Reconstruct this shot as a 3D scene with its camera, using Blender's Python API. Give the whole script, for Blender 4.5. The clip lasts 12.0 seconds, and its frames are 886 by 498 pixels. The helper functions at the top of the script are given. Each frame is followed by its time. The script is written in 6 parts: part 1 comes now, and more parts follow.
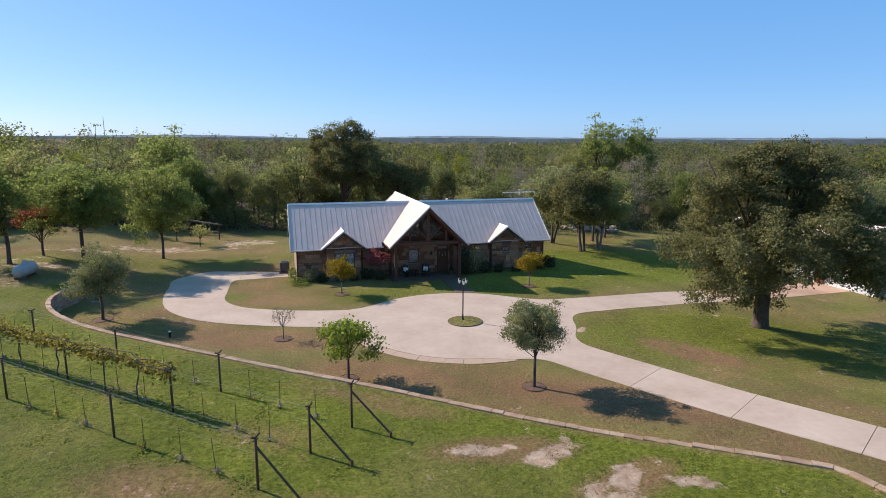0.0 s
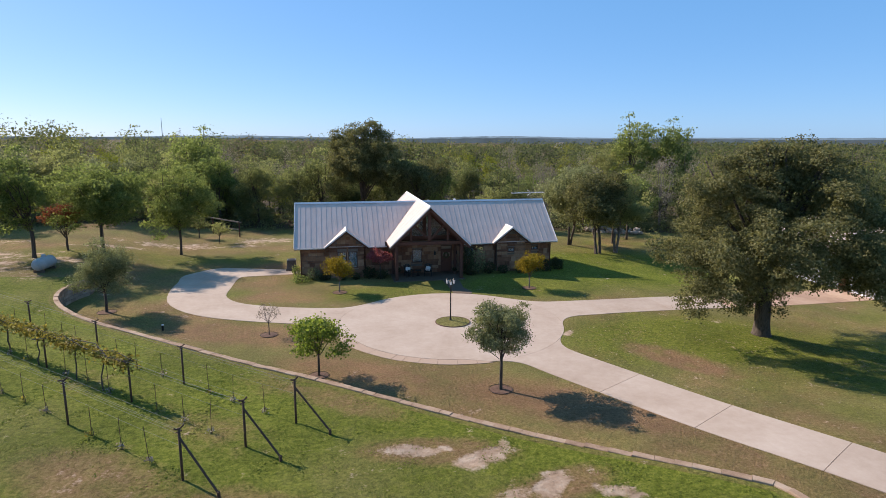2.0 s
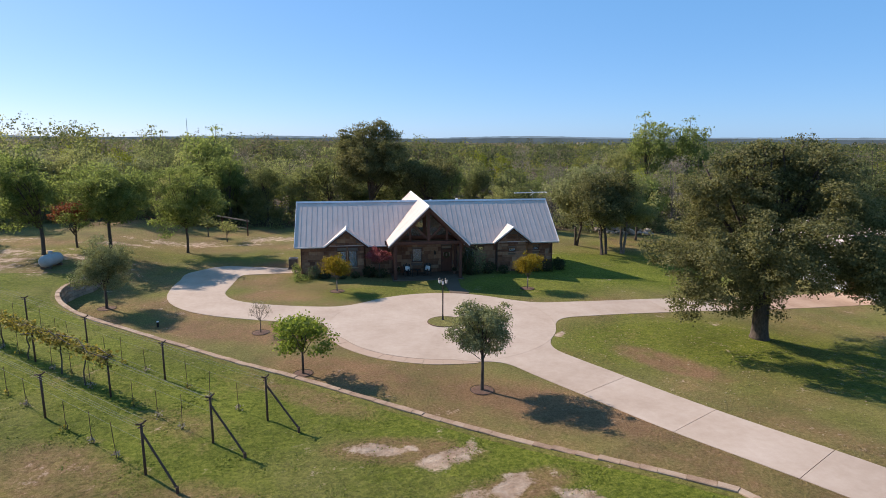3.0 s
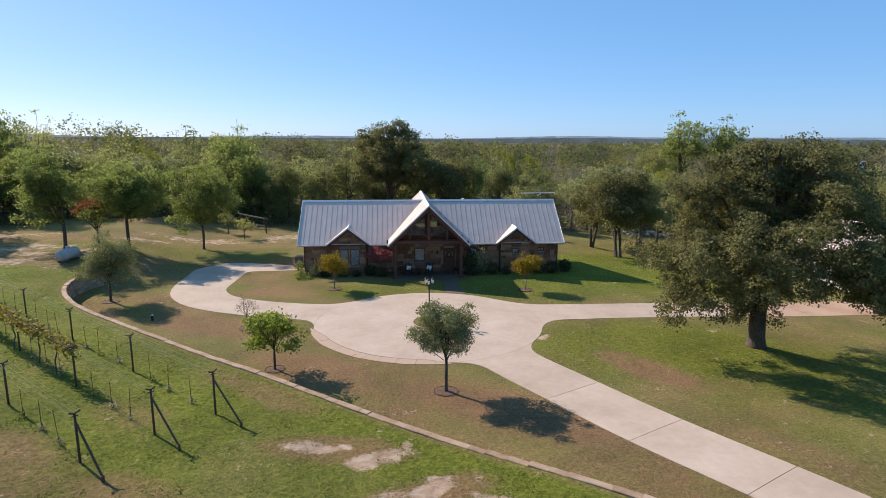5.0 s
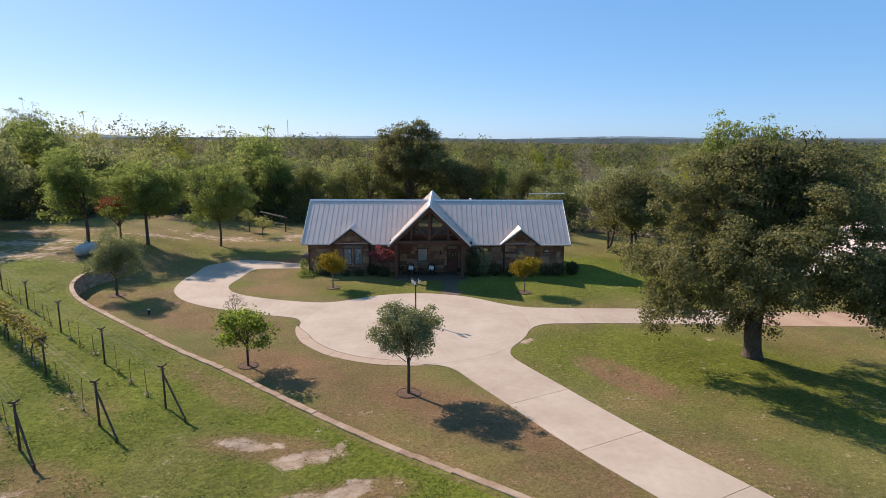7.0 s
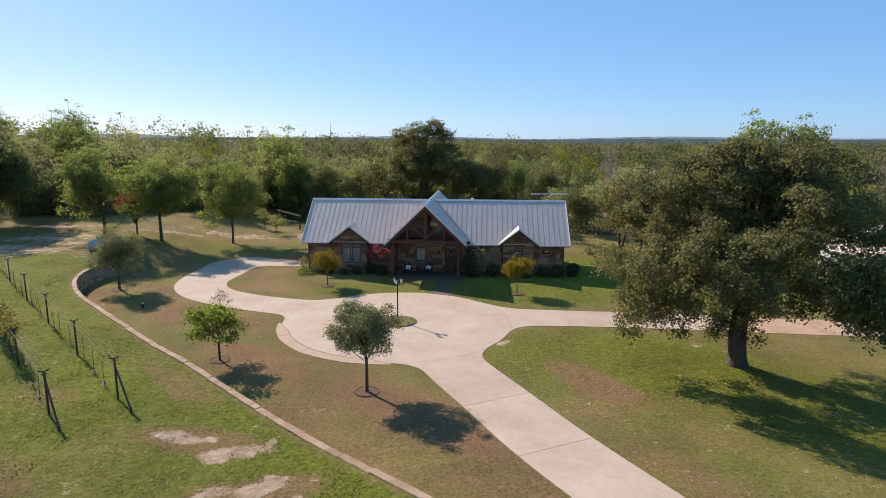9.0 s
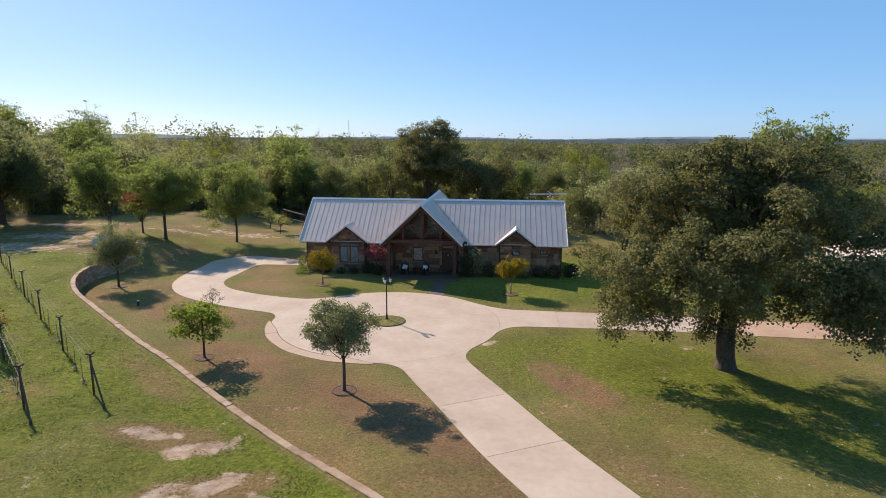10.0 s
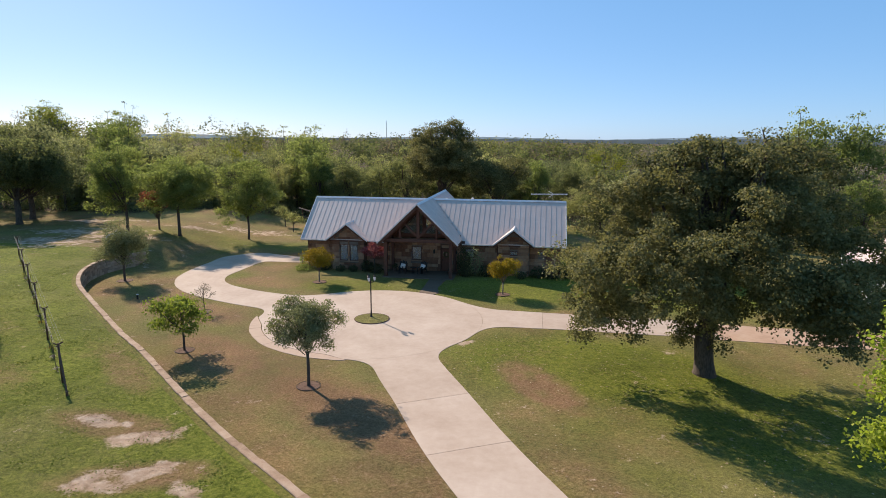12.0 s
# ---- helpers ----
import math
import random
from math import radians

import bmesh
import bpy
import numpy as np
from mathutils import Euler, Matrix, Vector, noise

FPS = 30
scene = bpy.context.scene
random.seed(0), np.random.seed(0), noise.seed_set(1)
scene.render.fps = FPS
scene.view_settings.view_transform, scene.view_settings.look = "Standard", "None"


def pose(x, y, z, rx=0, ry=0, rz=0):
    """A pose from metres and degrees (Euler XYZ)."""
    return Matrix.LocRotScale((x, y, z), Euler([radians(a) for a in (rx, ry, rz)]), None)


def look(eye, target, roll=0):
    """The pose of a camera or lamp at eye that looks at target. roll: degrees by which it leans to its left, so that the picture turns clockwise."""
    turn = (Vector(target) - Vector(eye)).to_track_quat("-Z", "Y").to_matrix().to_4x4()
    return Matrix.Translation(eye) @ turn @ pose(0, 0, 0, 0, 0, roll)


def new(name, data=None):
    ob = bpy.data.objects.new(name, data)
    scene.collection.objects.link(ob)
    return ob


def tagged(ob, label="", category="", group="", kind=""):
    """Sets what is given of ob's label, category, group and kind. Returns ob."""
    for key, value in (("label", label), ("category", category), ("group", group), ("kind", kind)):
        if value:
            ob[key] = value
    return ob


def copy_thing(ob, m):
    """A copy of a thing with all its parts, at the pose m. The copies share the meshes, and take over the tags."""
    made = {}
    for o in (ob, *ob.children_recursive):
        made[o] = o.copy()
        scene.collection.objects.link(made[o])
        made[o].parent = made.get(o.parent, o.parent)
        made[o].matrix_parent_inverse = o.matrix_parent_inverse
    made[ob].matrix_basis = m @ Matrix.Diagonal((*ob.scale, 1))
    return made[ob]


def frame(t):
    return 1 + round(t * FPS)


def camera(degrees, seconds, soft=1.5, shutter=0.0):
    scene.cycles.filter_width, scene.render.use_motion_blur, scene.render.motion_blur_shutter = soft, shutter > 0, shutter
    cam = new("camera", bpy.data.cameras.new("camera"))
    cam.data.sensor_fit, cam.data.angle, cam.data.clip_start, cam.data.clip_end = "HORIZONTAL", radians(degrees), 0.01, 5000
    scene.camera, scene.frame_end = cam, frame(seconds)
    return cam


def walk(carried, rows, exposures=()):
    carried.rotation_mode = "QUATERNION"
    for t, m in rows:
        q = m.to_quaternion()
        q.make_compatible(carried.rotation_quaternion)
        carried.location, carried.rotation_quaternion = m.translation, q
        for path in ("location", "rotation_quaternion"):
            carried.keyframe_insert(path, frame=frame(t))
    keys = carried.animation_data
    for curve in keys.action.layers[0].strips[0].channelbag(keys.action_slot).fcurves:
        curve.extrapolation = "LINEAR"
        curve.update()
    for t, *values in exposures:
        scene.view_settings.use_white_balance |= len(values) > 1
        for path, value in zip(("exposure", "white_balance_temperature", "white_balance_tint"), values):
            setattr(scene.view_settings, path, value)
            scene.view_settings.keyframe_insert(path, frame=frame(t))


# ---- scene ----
cam = camera(73.8, 12.0, 0.8)
PATH = [
    (0.0, -11.261, -35.334, 11.616, 79.553, -0.198, -15.692),
    (0.5, -10.283, -35.542, 11.609, 79.556, -0.185, -14.548),
    (1.0, -9.409, -35.773, 11.593, 79.575, -0.175, -13.414),
    (1.5, -8.524, -35.985, 11.606, 79.578, -0.169, -12.289),
    (2.0, -7.63, -36.148, 11.594, 79.575, -0.165, -11.183),
    (2.5, -6.73, -36.288, 11.562, 79.559, -0.168, -10.126),
    (3.0, -5.802, -36.394, 11.563, 79.562, -0.161, -9.106),
    (5.0, -2.142, -36.65, 11.514, 79.558, -0.165, -4.761),
    (5.5, -1.241, -36.669, 11.492, 79.569, -0.165, -3.617),
    (6.0, -0.277, -36.627, 11.501, 79.567, -0.17, -2.472),
    (6.5, 0.701, -36.553, 11.485, 79.571, -0.168, -1.325),
    (7.0, 1.651, -36.469, 11.477, 79.573, -0.183, -0.17),
    (9.0, 5.358, -36.17, 11.413, 79.583, -0.211, 3.86),
    (9.5, 6.271, -36.054, 11.403, 79.6, -0.211, 4.793),
    (10.0, 7.192, -35.935, 11.385, 79.586, -0.222, 5.665),
    (10.5, 8.109, -35.825, 11.371, 79.594, -0.251, 6.564),
    (11.0, 8.963, -35.734, 11.349, 79.6, -0.265, 7.477),
    (11.5, 9.775, -35.651, 11.341, 79.598, -0.266, 8.424),
    (12.0, 10.562, -35.563, 11.33, 79.602, -0.278, 9.359),
]
walk(cam, [(t, pose(*p)) for t, *p in PATH], [(0.0, 0.68, 6750.0, 17.0), (12.0, 0.70, 7300.0, 17.0)])

# ---- daylight ----
SUN_DIR = Vector((-0.618, 0.556, 0.556)).normalized()      # towards the sun
world = bpy.data.worlds.new("clear_sky")
scene.world = world
world.use_nodes = True
_nt = world.node_tree
_sky = _nt.nodes.new("ShaderNodeTexSky")
_sky.sky_type = "NISHITA"
_sky.sun_disc = False
_sky.sun_elevation = math.asin(SUN_DIR.z)
_sky.sun_rotation = math.atan2(SUN_DIR.x, SUN_DIR.y) % (2 * math.pi)
_sky.altitude = 200
_sky.air_density = 0.7
_sky.dust_density = 0.4
_sky.ozone_density = 3.0
_nt.nodes["Background"].inputs["Strength"].default_value = 0.077
_tone = _nt.nodes.new("ShaderNodeMix")          # added flat blue softens the sky's gradient and lifts the shade
_tone.data_type = "RGBA"
_tone.inputs["Factor"].default_value = 0.45
_tone.inputs[7].default_value = (1.2, 4.95, 10.4, 1)
_nt.links.new(_sky.outputs[0], _tone.inputs[6])
_nt.links.new(_tone.outputs[2], _nt.nodes["Background"].inputs["Color"])
sun_data = bpy.data.lights.new("sun", "SUN")
sun_data.energy = 4.5
sun_data.angle = radians(0.55)
sun_data.color = (1.0, 0.94, 0.84)
sun = new("sun", sun_data)
sun.matrix_world = look(SUN_DIR * 100, (0, 0, 0))


# ---- materials ----
def material(name, rough=0.8, metal=0.0):
    m = bpy.data.materials.new(name)
    m.use_nodes = True
    b = m.node_tree.nodes["Principled BSDF"]
    b.inputs["Roughness"].default_value = rough
    b.inputs["Metallic"].default_value = metal
    return m, m.node_tree, b


def node(nt, kind, **values):
    n = nt.nodes.new(kind)
    for k, v in values.items():
        n.inputs[k].default_value = v
    return n


def noise_tex(nt, scale, detail=4.0, rough=0.6, coords=None, distort=0.0):
    n = node(nt, "ShaderNodeTexNoise", Scale=scale, Detail=detail, Roughness=rough, Distortion=distort)
    if coords is None:
        coords = nt.nodes.new("ShaderNodeNewGeometry").outputs["Position"]
    nt.links.new(coords, n.inputs["Vector"])
    return n.outputs["Fac"]


def ramp(nt, fac, stops):
    r = nt.nodes.new("ShaderNodeValToRGB")
    while len(r.color_ramp.elements) < len(stops):
        r.color_ramp.elements.new(0.5)
    for e, (p, c) in zip(r.color_ramp.elements, stops):
        e.position = p
        e.color = (*c, 1)
    nt.links.new(fac, r.inputs[0])
    return r.outputs[0]


def mix(nt, fac, a, b, mode="MIX"):
    m = nt.nodes.new("ShaderNodeMix")
    m.data_type = "RGBA"
    m.blend_type = mode
    for sock, v in ((m.inputs["Factor"], fac), (m.inputs[6], a), (m.inputs[7], b)):
        if isinstance(v, (int, float)):
            sock.default_value = v
        elif isinstance(v, tuple):
            sock.default_value = (*v, 1)
        else:
            nt.links.new(v, sock)
    return m.outputs[2]


def maths(nt, op, a, b=0.0, clamp=False):
    m = nt.nodes.new("ShaderNodeMath")
    m.operation = op
    m.use_clamp = clamp
    for sock, v in zip(m.inputs, (a, b)):
        if isinstance(v, (int, float)):
            sock.default_value = v
        else:
            nt.links.new(v, sock)
    return m.outputs[0]


def bump(nt, bsdf, height, strength, distance):
    b = node(nt, "ShaderNodeBump", Strength=strength, Distance=distance)
    nt.links.new(height, b.inputs["Height"])
    nt.links.new(b.outputs[0], bsdf.inputs["Normal"])


def leaf_material(name, dark, mid, light, through_light=0.35, tree_vary=0.5, glow=(1.0, 1.0, 0.75)):
    """Leaves: a soft diffuse face with light coming through, each leaf and each tree a little different."""
    m, nt, b = material(name, 0.7)
    geo = nt.nodes.new("ShaderNodeNewGeometry")
    info = nt.nodes.new("ShaderNodeObjectInfo")
    patch = noise_tex(nt, 0.55, 3.0)
    f = maths(nt, "MULTIPLY", geo.outputs["Random Per Island"], 0.45)
    f = maths(nt, "ADD", f, maths(nt, "MULTIPLY", patch, 0.75))
    f = maths(nt, "ADD", f, maths(nt, "MULTIPLY", maths(nt, "SUBTRACT", info.outputs["Random"], 0.5), tree_vary))
    col = ramp(nt, f, [(0.2, dark), (0.58, mid), (1.0, light)])
    nt.links.new(col, b.inputs["Base Color"])
    b.inputs["Specular IOR Level"].default_value = 0.12
    t = nt.nodes.new("ShaderNodeBsdfTranslucent")
    nt.links.new(mix(nt, 1.0, col, glow, "MULTIPLY"), t.inputs["Color"])
    s = node(nt, "ShaderNodeMixShader", Fac=through_light)
    nt.links.new(b.outputs[0], s.inputs[1])
    nt.links.new(t.outputs[0], s.inputs[2])
    nt.links.new(s.outputs[0], nt.nodes["Material Output"].inputs["Surface"])
    return m


def plain(name, stops, scale, rough=0.8, metal=0.0, bump_scale=40.0, bump_by=0.3, bump_dist=0.01, object_vary=0.0, spec=0.3):
    """A surface whose colour wanders over a ramp at two scales, with fine relief."""
    m, nt, b = material(name, rough, metal)
    a = noise_tex(nt, scale, 5.0)
    c = noise_tex(nt, scale * 9, 3.0)
    f = maths(nt, "ADD", maths(nt, "MULTIPLY", a, 0.65), maths(nt, "MULTIPLY", c, 0.35))
    if object_vary:
        info = nt.nodes.new("ShaderNodeObjectInfo")
        f = maths(nt, "ADD", f, maths(nt, "MULTIPLY", maths(nt, "SUBTRACT", info.outputs["Random"], 0.5), object_vary))
    nt.links.new(ramp(nt, f, stops), b.inputs["Base Color"])
    b.inputs["Specular IOR Level"].default_value = spec
    if bump_by:
        bump(nt, b, noise_tex(nt, bump_scale, 4.0), bump_by, bump_dist)
    return m


def island_plain(name, stops, rough=0.85):
    m, nt, b = material(name, rough)
    geo = nt.nodes.new("ShaderNodeNewGeometry")
    f = maths(nt, "ADD", maths(nt, "MULTIPLY", geo.outputs["Random Per Island"], 0.7), maths(nt, "MULTIPLY", noise_tex(nt, 5.0), 0.3))
    nt.links.new(ramp(nt, f, stops), b.inputs["Base Color"])
    bump(nt, b, noise_tex(nt, 30.0), 0.4, 0.01)
    return m


def ground_material():
    """Lawn, dry grass, lush grass and bare sand, blended by the zones stored on the ground sheet."""
    m, nt, b = material("turf", 0.95)
    b.inputs["Specular IOR Level"].default_value = 0.1
    zones = nt.nodes.new("ShaderNodeAttribute")
    zones.attribute_name = "zones"
    sep = nt.nodes.new("ShaderNodeSeparateColor")
    nt.links.new(zones.outputs["Color"], sep.inputs[0])
    bare, dry, lush = sep.outputs[0], sep.outputs[1], sep.outputs[2]
    big = noise_tex(nt, 0.22, 5.0, 0.6)
    middle = noise_tex(nt, 1.6, 5.0, 0.65)
    fine = noise_tex(nt, 9.0, 5.0, 0.7)
    blade = noise_tex(nt, 38.0, 3.0, 0.75)
    tuft = noise_tex(nt, 4.2, 4.0, 0.65)
    speck = maths(nt, "ADD", maths(nt, "MULTIPLY", fine, 0.85), maths(nt, "SUBTRACT", maths(nt, "MULTIPLY", blade, 0.85), 0.35))
    clump = maths(nt, "ADD", speck, maths(nt, "MULTIPLY", maths(nt, "SUBTRACT", tuft, 0.5), 0.75))
    speck = maths(nt, "ADD", speck, maths(nt, "MULTIPLY", maths(nt, "SUBTRACT", tuft, 0.5), 0.25))
    lawn = ramp(nt, speck, [(0.3, (0.115, 0.104, 0.034)), (0.5, (0.20, 0.18, 0.06)), (0.7, (0.29, 0.255, 0.097))])
    green = ramp(nt, clump, [(0.3, (0.07, 0.09, 0.010)), (0.5, (0.142, 0.168, 0.021)), (0.7, (0.23, 0.24, 0.042))])
    straw = ramp(nt, speck, [(0.3, (0.16, 0.088, 0.046)), (0.5, (0.265, 0.156, 0.083)), (0.7, (0.36, 0.235, 0.132))])
    sand = ramp(nt, middle, [(0.3, (0.30, 0.19, 0.13)), (0.5, (0.47, 0.335, 0.245)), (0.7, (0.63, 0.50, 0.395))])

    def edge(zone, wide, by):
        j = maths(nt, "MULTIPLY", maths(nt, "SUBTRACT", maths(nt, "ADD", maths(nt, "MULTIPLY", middle, 0.6), maths(nt, "MULTIPLY", fine, 0.4)), 0.5), by)
        return maths(nt, "MULTIPLY", maths(nt, "SUBTRACT", maths(nt, "ADD", zone, j), 0.5 - 0.5 / wide), wide, True)

    col = mix(nt, edge(lush, 1.4, 1.6), lawn, green)
    col = mix(nt, edge(dry, 1.4, 1.6), col, straw)
    col = mix(nt, maths(nt, "MULTIPLY", edge(bare, 3.2, 2.3), 0.95), col, sand)
    under = nt.nodes.new("ShaderNodeAttribute")
    under.attribute_name = "litter"
    leaves = ramp(nt, speck, [(0.3, (0.05, 0.036, 0.024)), (0.5, (0.105, 0.076, 0.05)), (0.7, (0.175, 0.13, 0.088))])
    col = mix(nt, edge(under.outputs["Fac"], 1.6, 1.4), col, leaves)
    shade = ramp(nt, big, [(0.3, (0.74, 0.75, 0.74)), (0.7, (1.18, 1.14, 1.08))])
    nt.links.new(mix(nt, 1.0, col, shade, "MULTIPLY"), b.inputs["Base Color"])
    bump(nt, b, maths(nt, "ADD", speck, maths(nt, "MULTIPLY", tuft, 1.1)), 0.8, 0.12)
    return m


def concrete_material(name, stops, vary):
    m, nt, b = material(name, 0.85)
    b.inputs["Specular IOR Level"].default_value = 0.25
    a = noise_tex(nt, 0.35, 5.0, 0.6)
    c = noise_tex(nt, 3.0, 5.0, 0.65)
    d = noise_tex(nt, 60.0, 2.0)
    info = nt.nodes.new("ShaderNodeObjectInfo")
    f = maths(nt, "ADD", maths(nt, "MULTIPLY", a, 0.6), maths(nt, "ADD", maths(nt, "MULTIPLY", c, 0.28), maths(nt, "MULTIPLY", d, 0.12)))
    f = maths(nt, "ADD", f, maths(nt, "MULTIPLY", maths(nt, "SUBTRACT", info.outputs["Random"], 0.5), vary))
    nt.links.new(ramp(nt, f, stops), b.inputs["Base Color"])
    bump(nt, b, d, 0.15, 0.004)
    return m


def bark_material(name, dark, light):
    m, nt, b = material(name, 0.95)
    tc = nt.nodes.new("ShaderNodeNewGeometry").outputs["Position"]
    mp = nt.nodes.new("ShaderNodeMapping")
    mp.inputs["Scale"].default_value = (9, 9, 2.2)
    nt.links.new(tc, mp.inputs["Vector"])
    f = noise_tex(nt, 1.6, 6.0, 0.7, mp.outputs[0])
    nt.links.new(ramp(nt, f, [(0.32, dark), (0.68, light)]), b.inputs["Base Color"])
    bump(nt, b, f, 0.8, 0.04)
    return m


def metal_roof_material():
    """Bare galvanised standing-seam steel, dulled by weather."""
    m, nt, b = material("galvanised_roof", 0.55, 0.0)
    a = noise_tex(nt, 1.1, 5.0)
    c = noise_tex(nt, 14.0, 4.0)
    f = maths(nt, "ADD", maths(nt, "MULTIPLY", a, 0.6), maths(nt, "MULTIPLY", c, 0.4))
    info = nt.nodes.new("ShaderNodeObjectInfo")
    f = maths(nt, "ADD", f, maths(nt, "MULTIPLY", maths(nt, "SUBTRACT", info.outputs["Random"], 0.5), 0.08))
    nt.links.new(ramp(nt, f, [(0.3, (0.525, 0.395, 0.335)), (0.55, (0.615, 0.465, 0.395)), (0.8, (0.695, 0.54, 0.46))]), b.inputs["Base Color"])
    nt.links.new(ramp(nt, c, [(0.3, (0.5, 0.5, 0.5)), (0.7, (0.62, 0.62, 0.62))]), b.inputs["Roughness"])
    return m


def glass_material():
    m, nt, b = material("window_glass", 0.03)
    b.inputs["Base Color"].default_value = (0.8, 0.85, 0.85, 1)
    b.inputs["Transmission Weight"].default_value = 0.85
    b.inputs["IOR"].default_value = 1.3
    b.inputs["Specular IOR Level"].default_value = 0.12
    return m


M_TURF = ground_material()
M_CONC = concrete_material("driveway_concrete", [(0.3, (0.335, 0.243, 0.182)), (0.5, (0.42, 0.32, 0.248)), (0.72, (0.50, 0.398, 0.322))], 0.10)
M_APRON = island_plain("flagstone", [(0.15, (0.32, 0.215, 0.15)), (0.5, (0.40, 0.28, 0.20)), (0.85, (0.46, 0.34, 0.25))])
M_SANDY = concrete_material("sandy_concrete", [(0.3, (0.30, 0.175, 0.11)), (0.5, (0.42, 0.27, 0.18)), (0.72, (0.50, 0.36, 0.26))], 0.1)
M_WALK = concrete_material("walk_concrete", [(0.3, (0.10, 0.066, 0.044)), (0.7, (0.155, 0.108, 0.075))], 0.05)
M_CAP = plain("cap_stone", [(0.25, (0.21, 0.125, 0.078)), (0.5, (0.325, 0.215, 0.14)), (0.8, (0.44, 0.325, 0.235))], 2.5, 0.9, bump_scale=18, bump_by=0.6, bump_dist=0.02, object_vary=0.24)
M_BLOCK = island_plain("wall_block", [(0.1, (0.20, 0.14, 0.10)), (0.5, (0.32, 0.23, 0.16)), (0.9, (0.42, 0.33, 0.25))])
M_MORTAR = plain("mortar", [(0.3, (0.13, 0.10, 0.08)), (0.7, (0.21, 0.165, 0.13))], 4.0)
M_STONE = plain("house_stone", [(0.15, (0.13, 0.055, 0.032)), (0.4, (0.22, 0.106, 0.06)), (0.62, (0.30, 0.162, 0.093)), (0.9, (0.40, 0.255, 0.16))], 3.5, 0.9, bump_scale=15, bump_by=0.6, bump_dist=0.02, object_vary=0.6)
M_ROOF = metal_roof_material()
M_TRIM = plain("roof_trim_metal", [(0.3, (0.56, 0.56, 0.56)), (0.7, (0.68, 0.67, 0.66))], 3.0, 0.45, 0.2, bump_by=0)
M_TIMBER = plain("stained_timber", [(0.25, (0.06, 0.022, 0.014)), (0.5, (0.10, 0.04, 0.026)), (0.8, (0.155, 0.068, 0.043))], 5.0, 0.6, bump_scale=50, bump_by=0.25)
M_DOOR = plain("door_wood", [(0.3, (0.10, 0.035, 0.02)), (0.7, (0.16, 0.06, 0.035))], 6.0, 0.4, bump_by=0.15)
M_DARK = plain("dark_metal", [(0.3, (0.02, 0.018, 0.016)), (0.7, (0.045, 0.04, 0.036))], 8.0, 0.5, 0.4, bump_by=0.1)
M_RUST = plain("rusted_pipe", [(0.25, (0.05, 0.028, 0.019)), (0.5, (0.105, 0.056, 0.036)), (0.8, (0.19, 0.10, 0.06))], 12.0, 0.8, 0.1, bump_scale=60)
M_WIRE = plain("galvanised_wire", [(0.3, (0.22, 0.23, 0.22)), (0.7, (0.34, 0.34, 0.33))], 10.0, 0.4, 0.8, bump_by=0)
M_STRAND = plain("weathered_wire", [(0.3, (0.17, 0.165, 0.15)), (0.7, (0.26, 0.25, 0.23))], 10.0, 0.7, bump_by=0)
M_FALLEN = island_plain("fallen_leaf", [(0.1, (0.17, 0.11, 0.055)), (0.5, (0.29, 0.22, 0.12)), (0.9, (0.42, 0.34, 0.21))])
M_WHITE = plain("white_paint", [(0.3, (0.58, 0.57, 0.55)), (0.7, (0.70, 0.69, 0.67))], 2.0, 0.5, bump_by=0.05)
M_BLIND = plain("window_blind", [(0.3, (0.27, 0.19, 0.125)), (0.7, (0.34, 0.25, 0.17))], 2.0, 0.8, bump_by=0)
M_SHADE = plain("dark_blind", [(0.3, (0.085, 0.06, 0.04)), (0.7, (0.13, 0.095, 0.065))], 2.0, 0.8, bump_by=0)
M_INSIDE = plain("inside_plaster", [(0.3, (0.20, 0.17, 0.14)), (0.7, (0.28, 0.24, 0.2))], 1.0, 0.9, bump_by=0)
M_GLASS = glass_material()
M_MULCH = plain("mulch", [(0.3, (0.085, 0.045, 0.03)), (0.7, (0.19, 0.11, 0.075))], 9.0, 0.95, bump_scale=45, bump_by=1.0, bump_dist=0.03)
M_PLASTIC = plain("grey_casing", [(0.3, (0.10, 0.10, 0.10)), (0.7, (0.16, 0.16, 0.155))], 3.0, 0.5, 0.3, bump_by=0)
M_CLOTH = plain("white_cloth", [(0.3, (0.62, 0.60, 0.56)), (0.7, (0.76, 0.74, 0.70))], 8.0, 0.9)
M_TANK = plain("weathered_tank_paint", [(0.3, (0.33, 0.315, 0.29)), (0.7, (0.45, 0.43, 0.40))], 1.5, 0.6, bump_by=0.1)
M_BARK = bark_material("oak_bark", (0.04, 0.029, 0.021), (0.13, 0.094, 0.068))
M_BARK_PALE = bark_material("pale_bark", (0.09, 0.073, 0.058), (0.24, 0.20, 0.165))
L_OAK = leaf_material("oak_leaf", (0.058, 0.058, 0.027), (0.142, 0.139, 0.058), (0.285, 0.26, 0.12), 0.45, 0.1, (1.15, 1.15, 0.85))
L_LIVE = leaf_material("live_oak_leaf", (0.10, 0.108, 0.05), (0.212, 0.22, 0.105), (0.37, 0.36, 0.185), 0.4, 0.1, (1.1, 1.1, 0.8))
L_RED_OAK = leaf_material("young_oak_leaf", (0.08, 0.115, 0.022), (0.175, 0.22, 0.042), (0.31, 0.34, 0.085), 0.5, 0.1, (1.4, 1.4, 0.9))
L_GOLD = leaf_material("golden_leaf", (0.13, 0.085, 0.008), (0.27, 0.185, 0.016), (0.40, 0.30, 0.035), 0.38, 0.1)
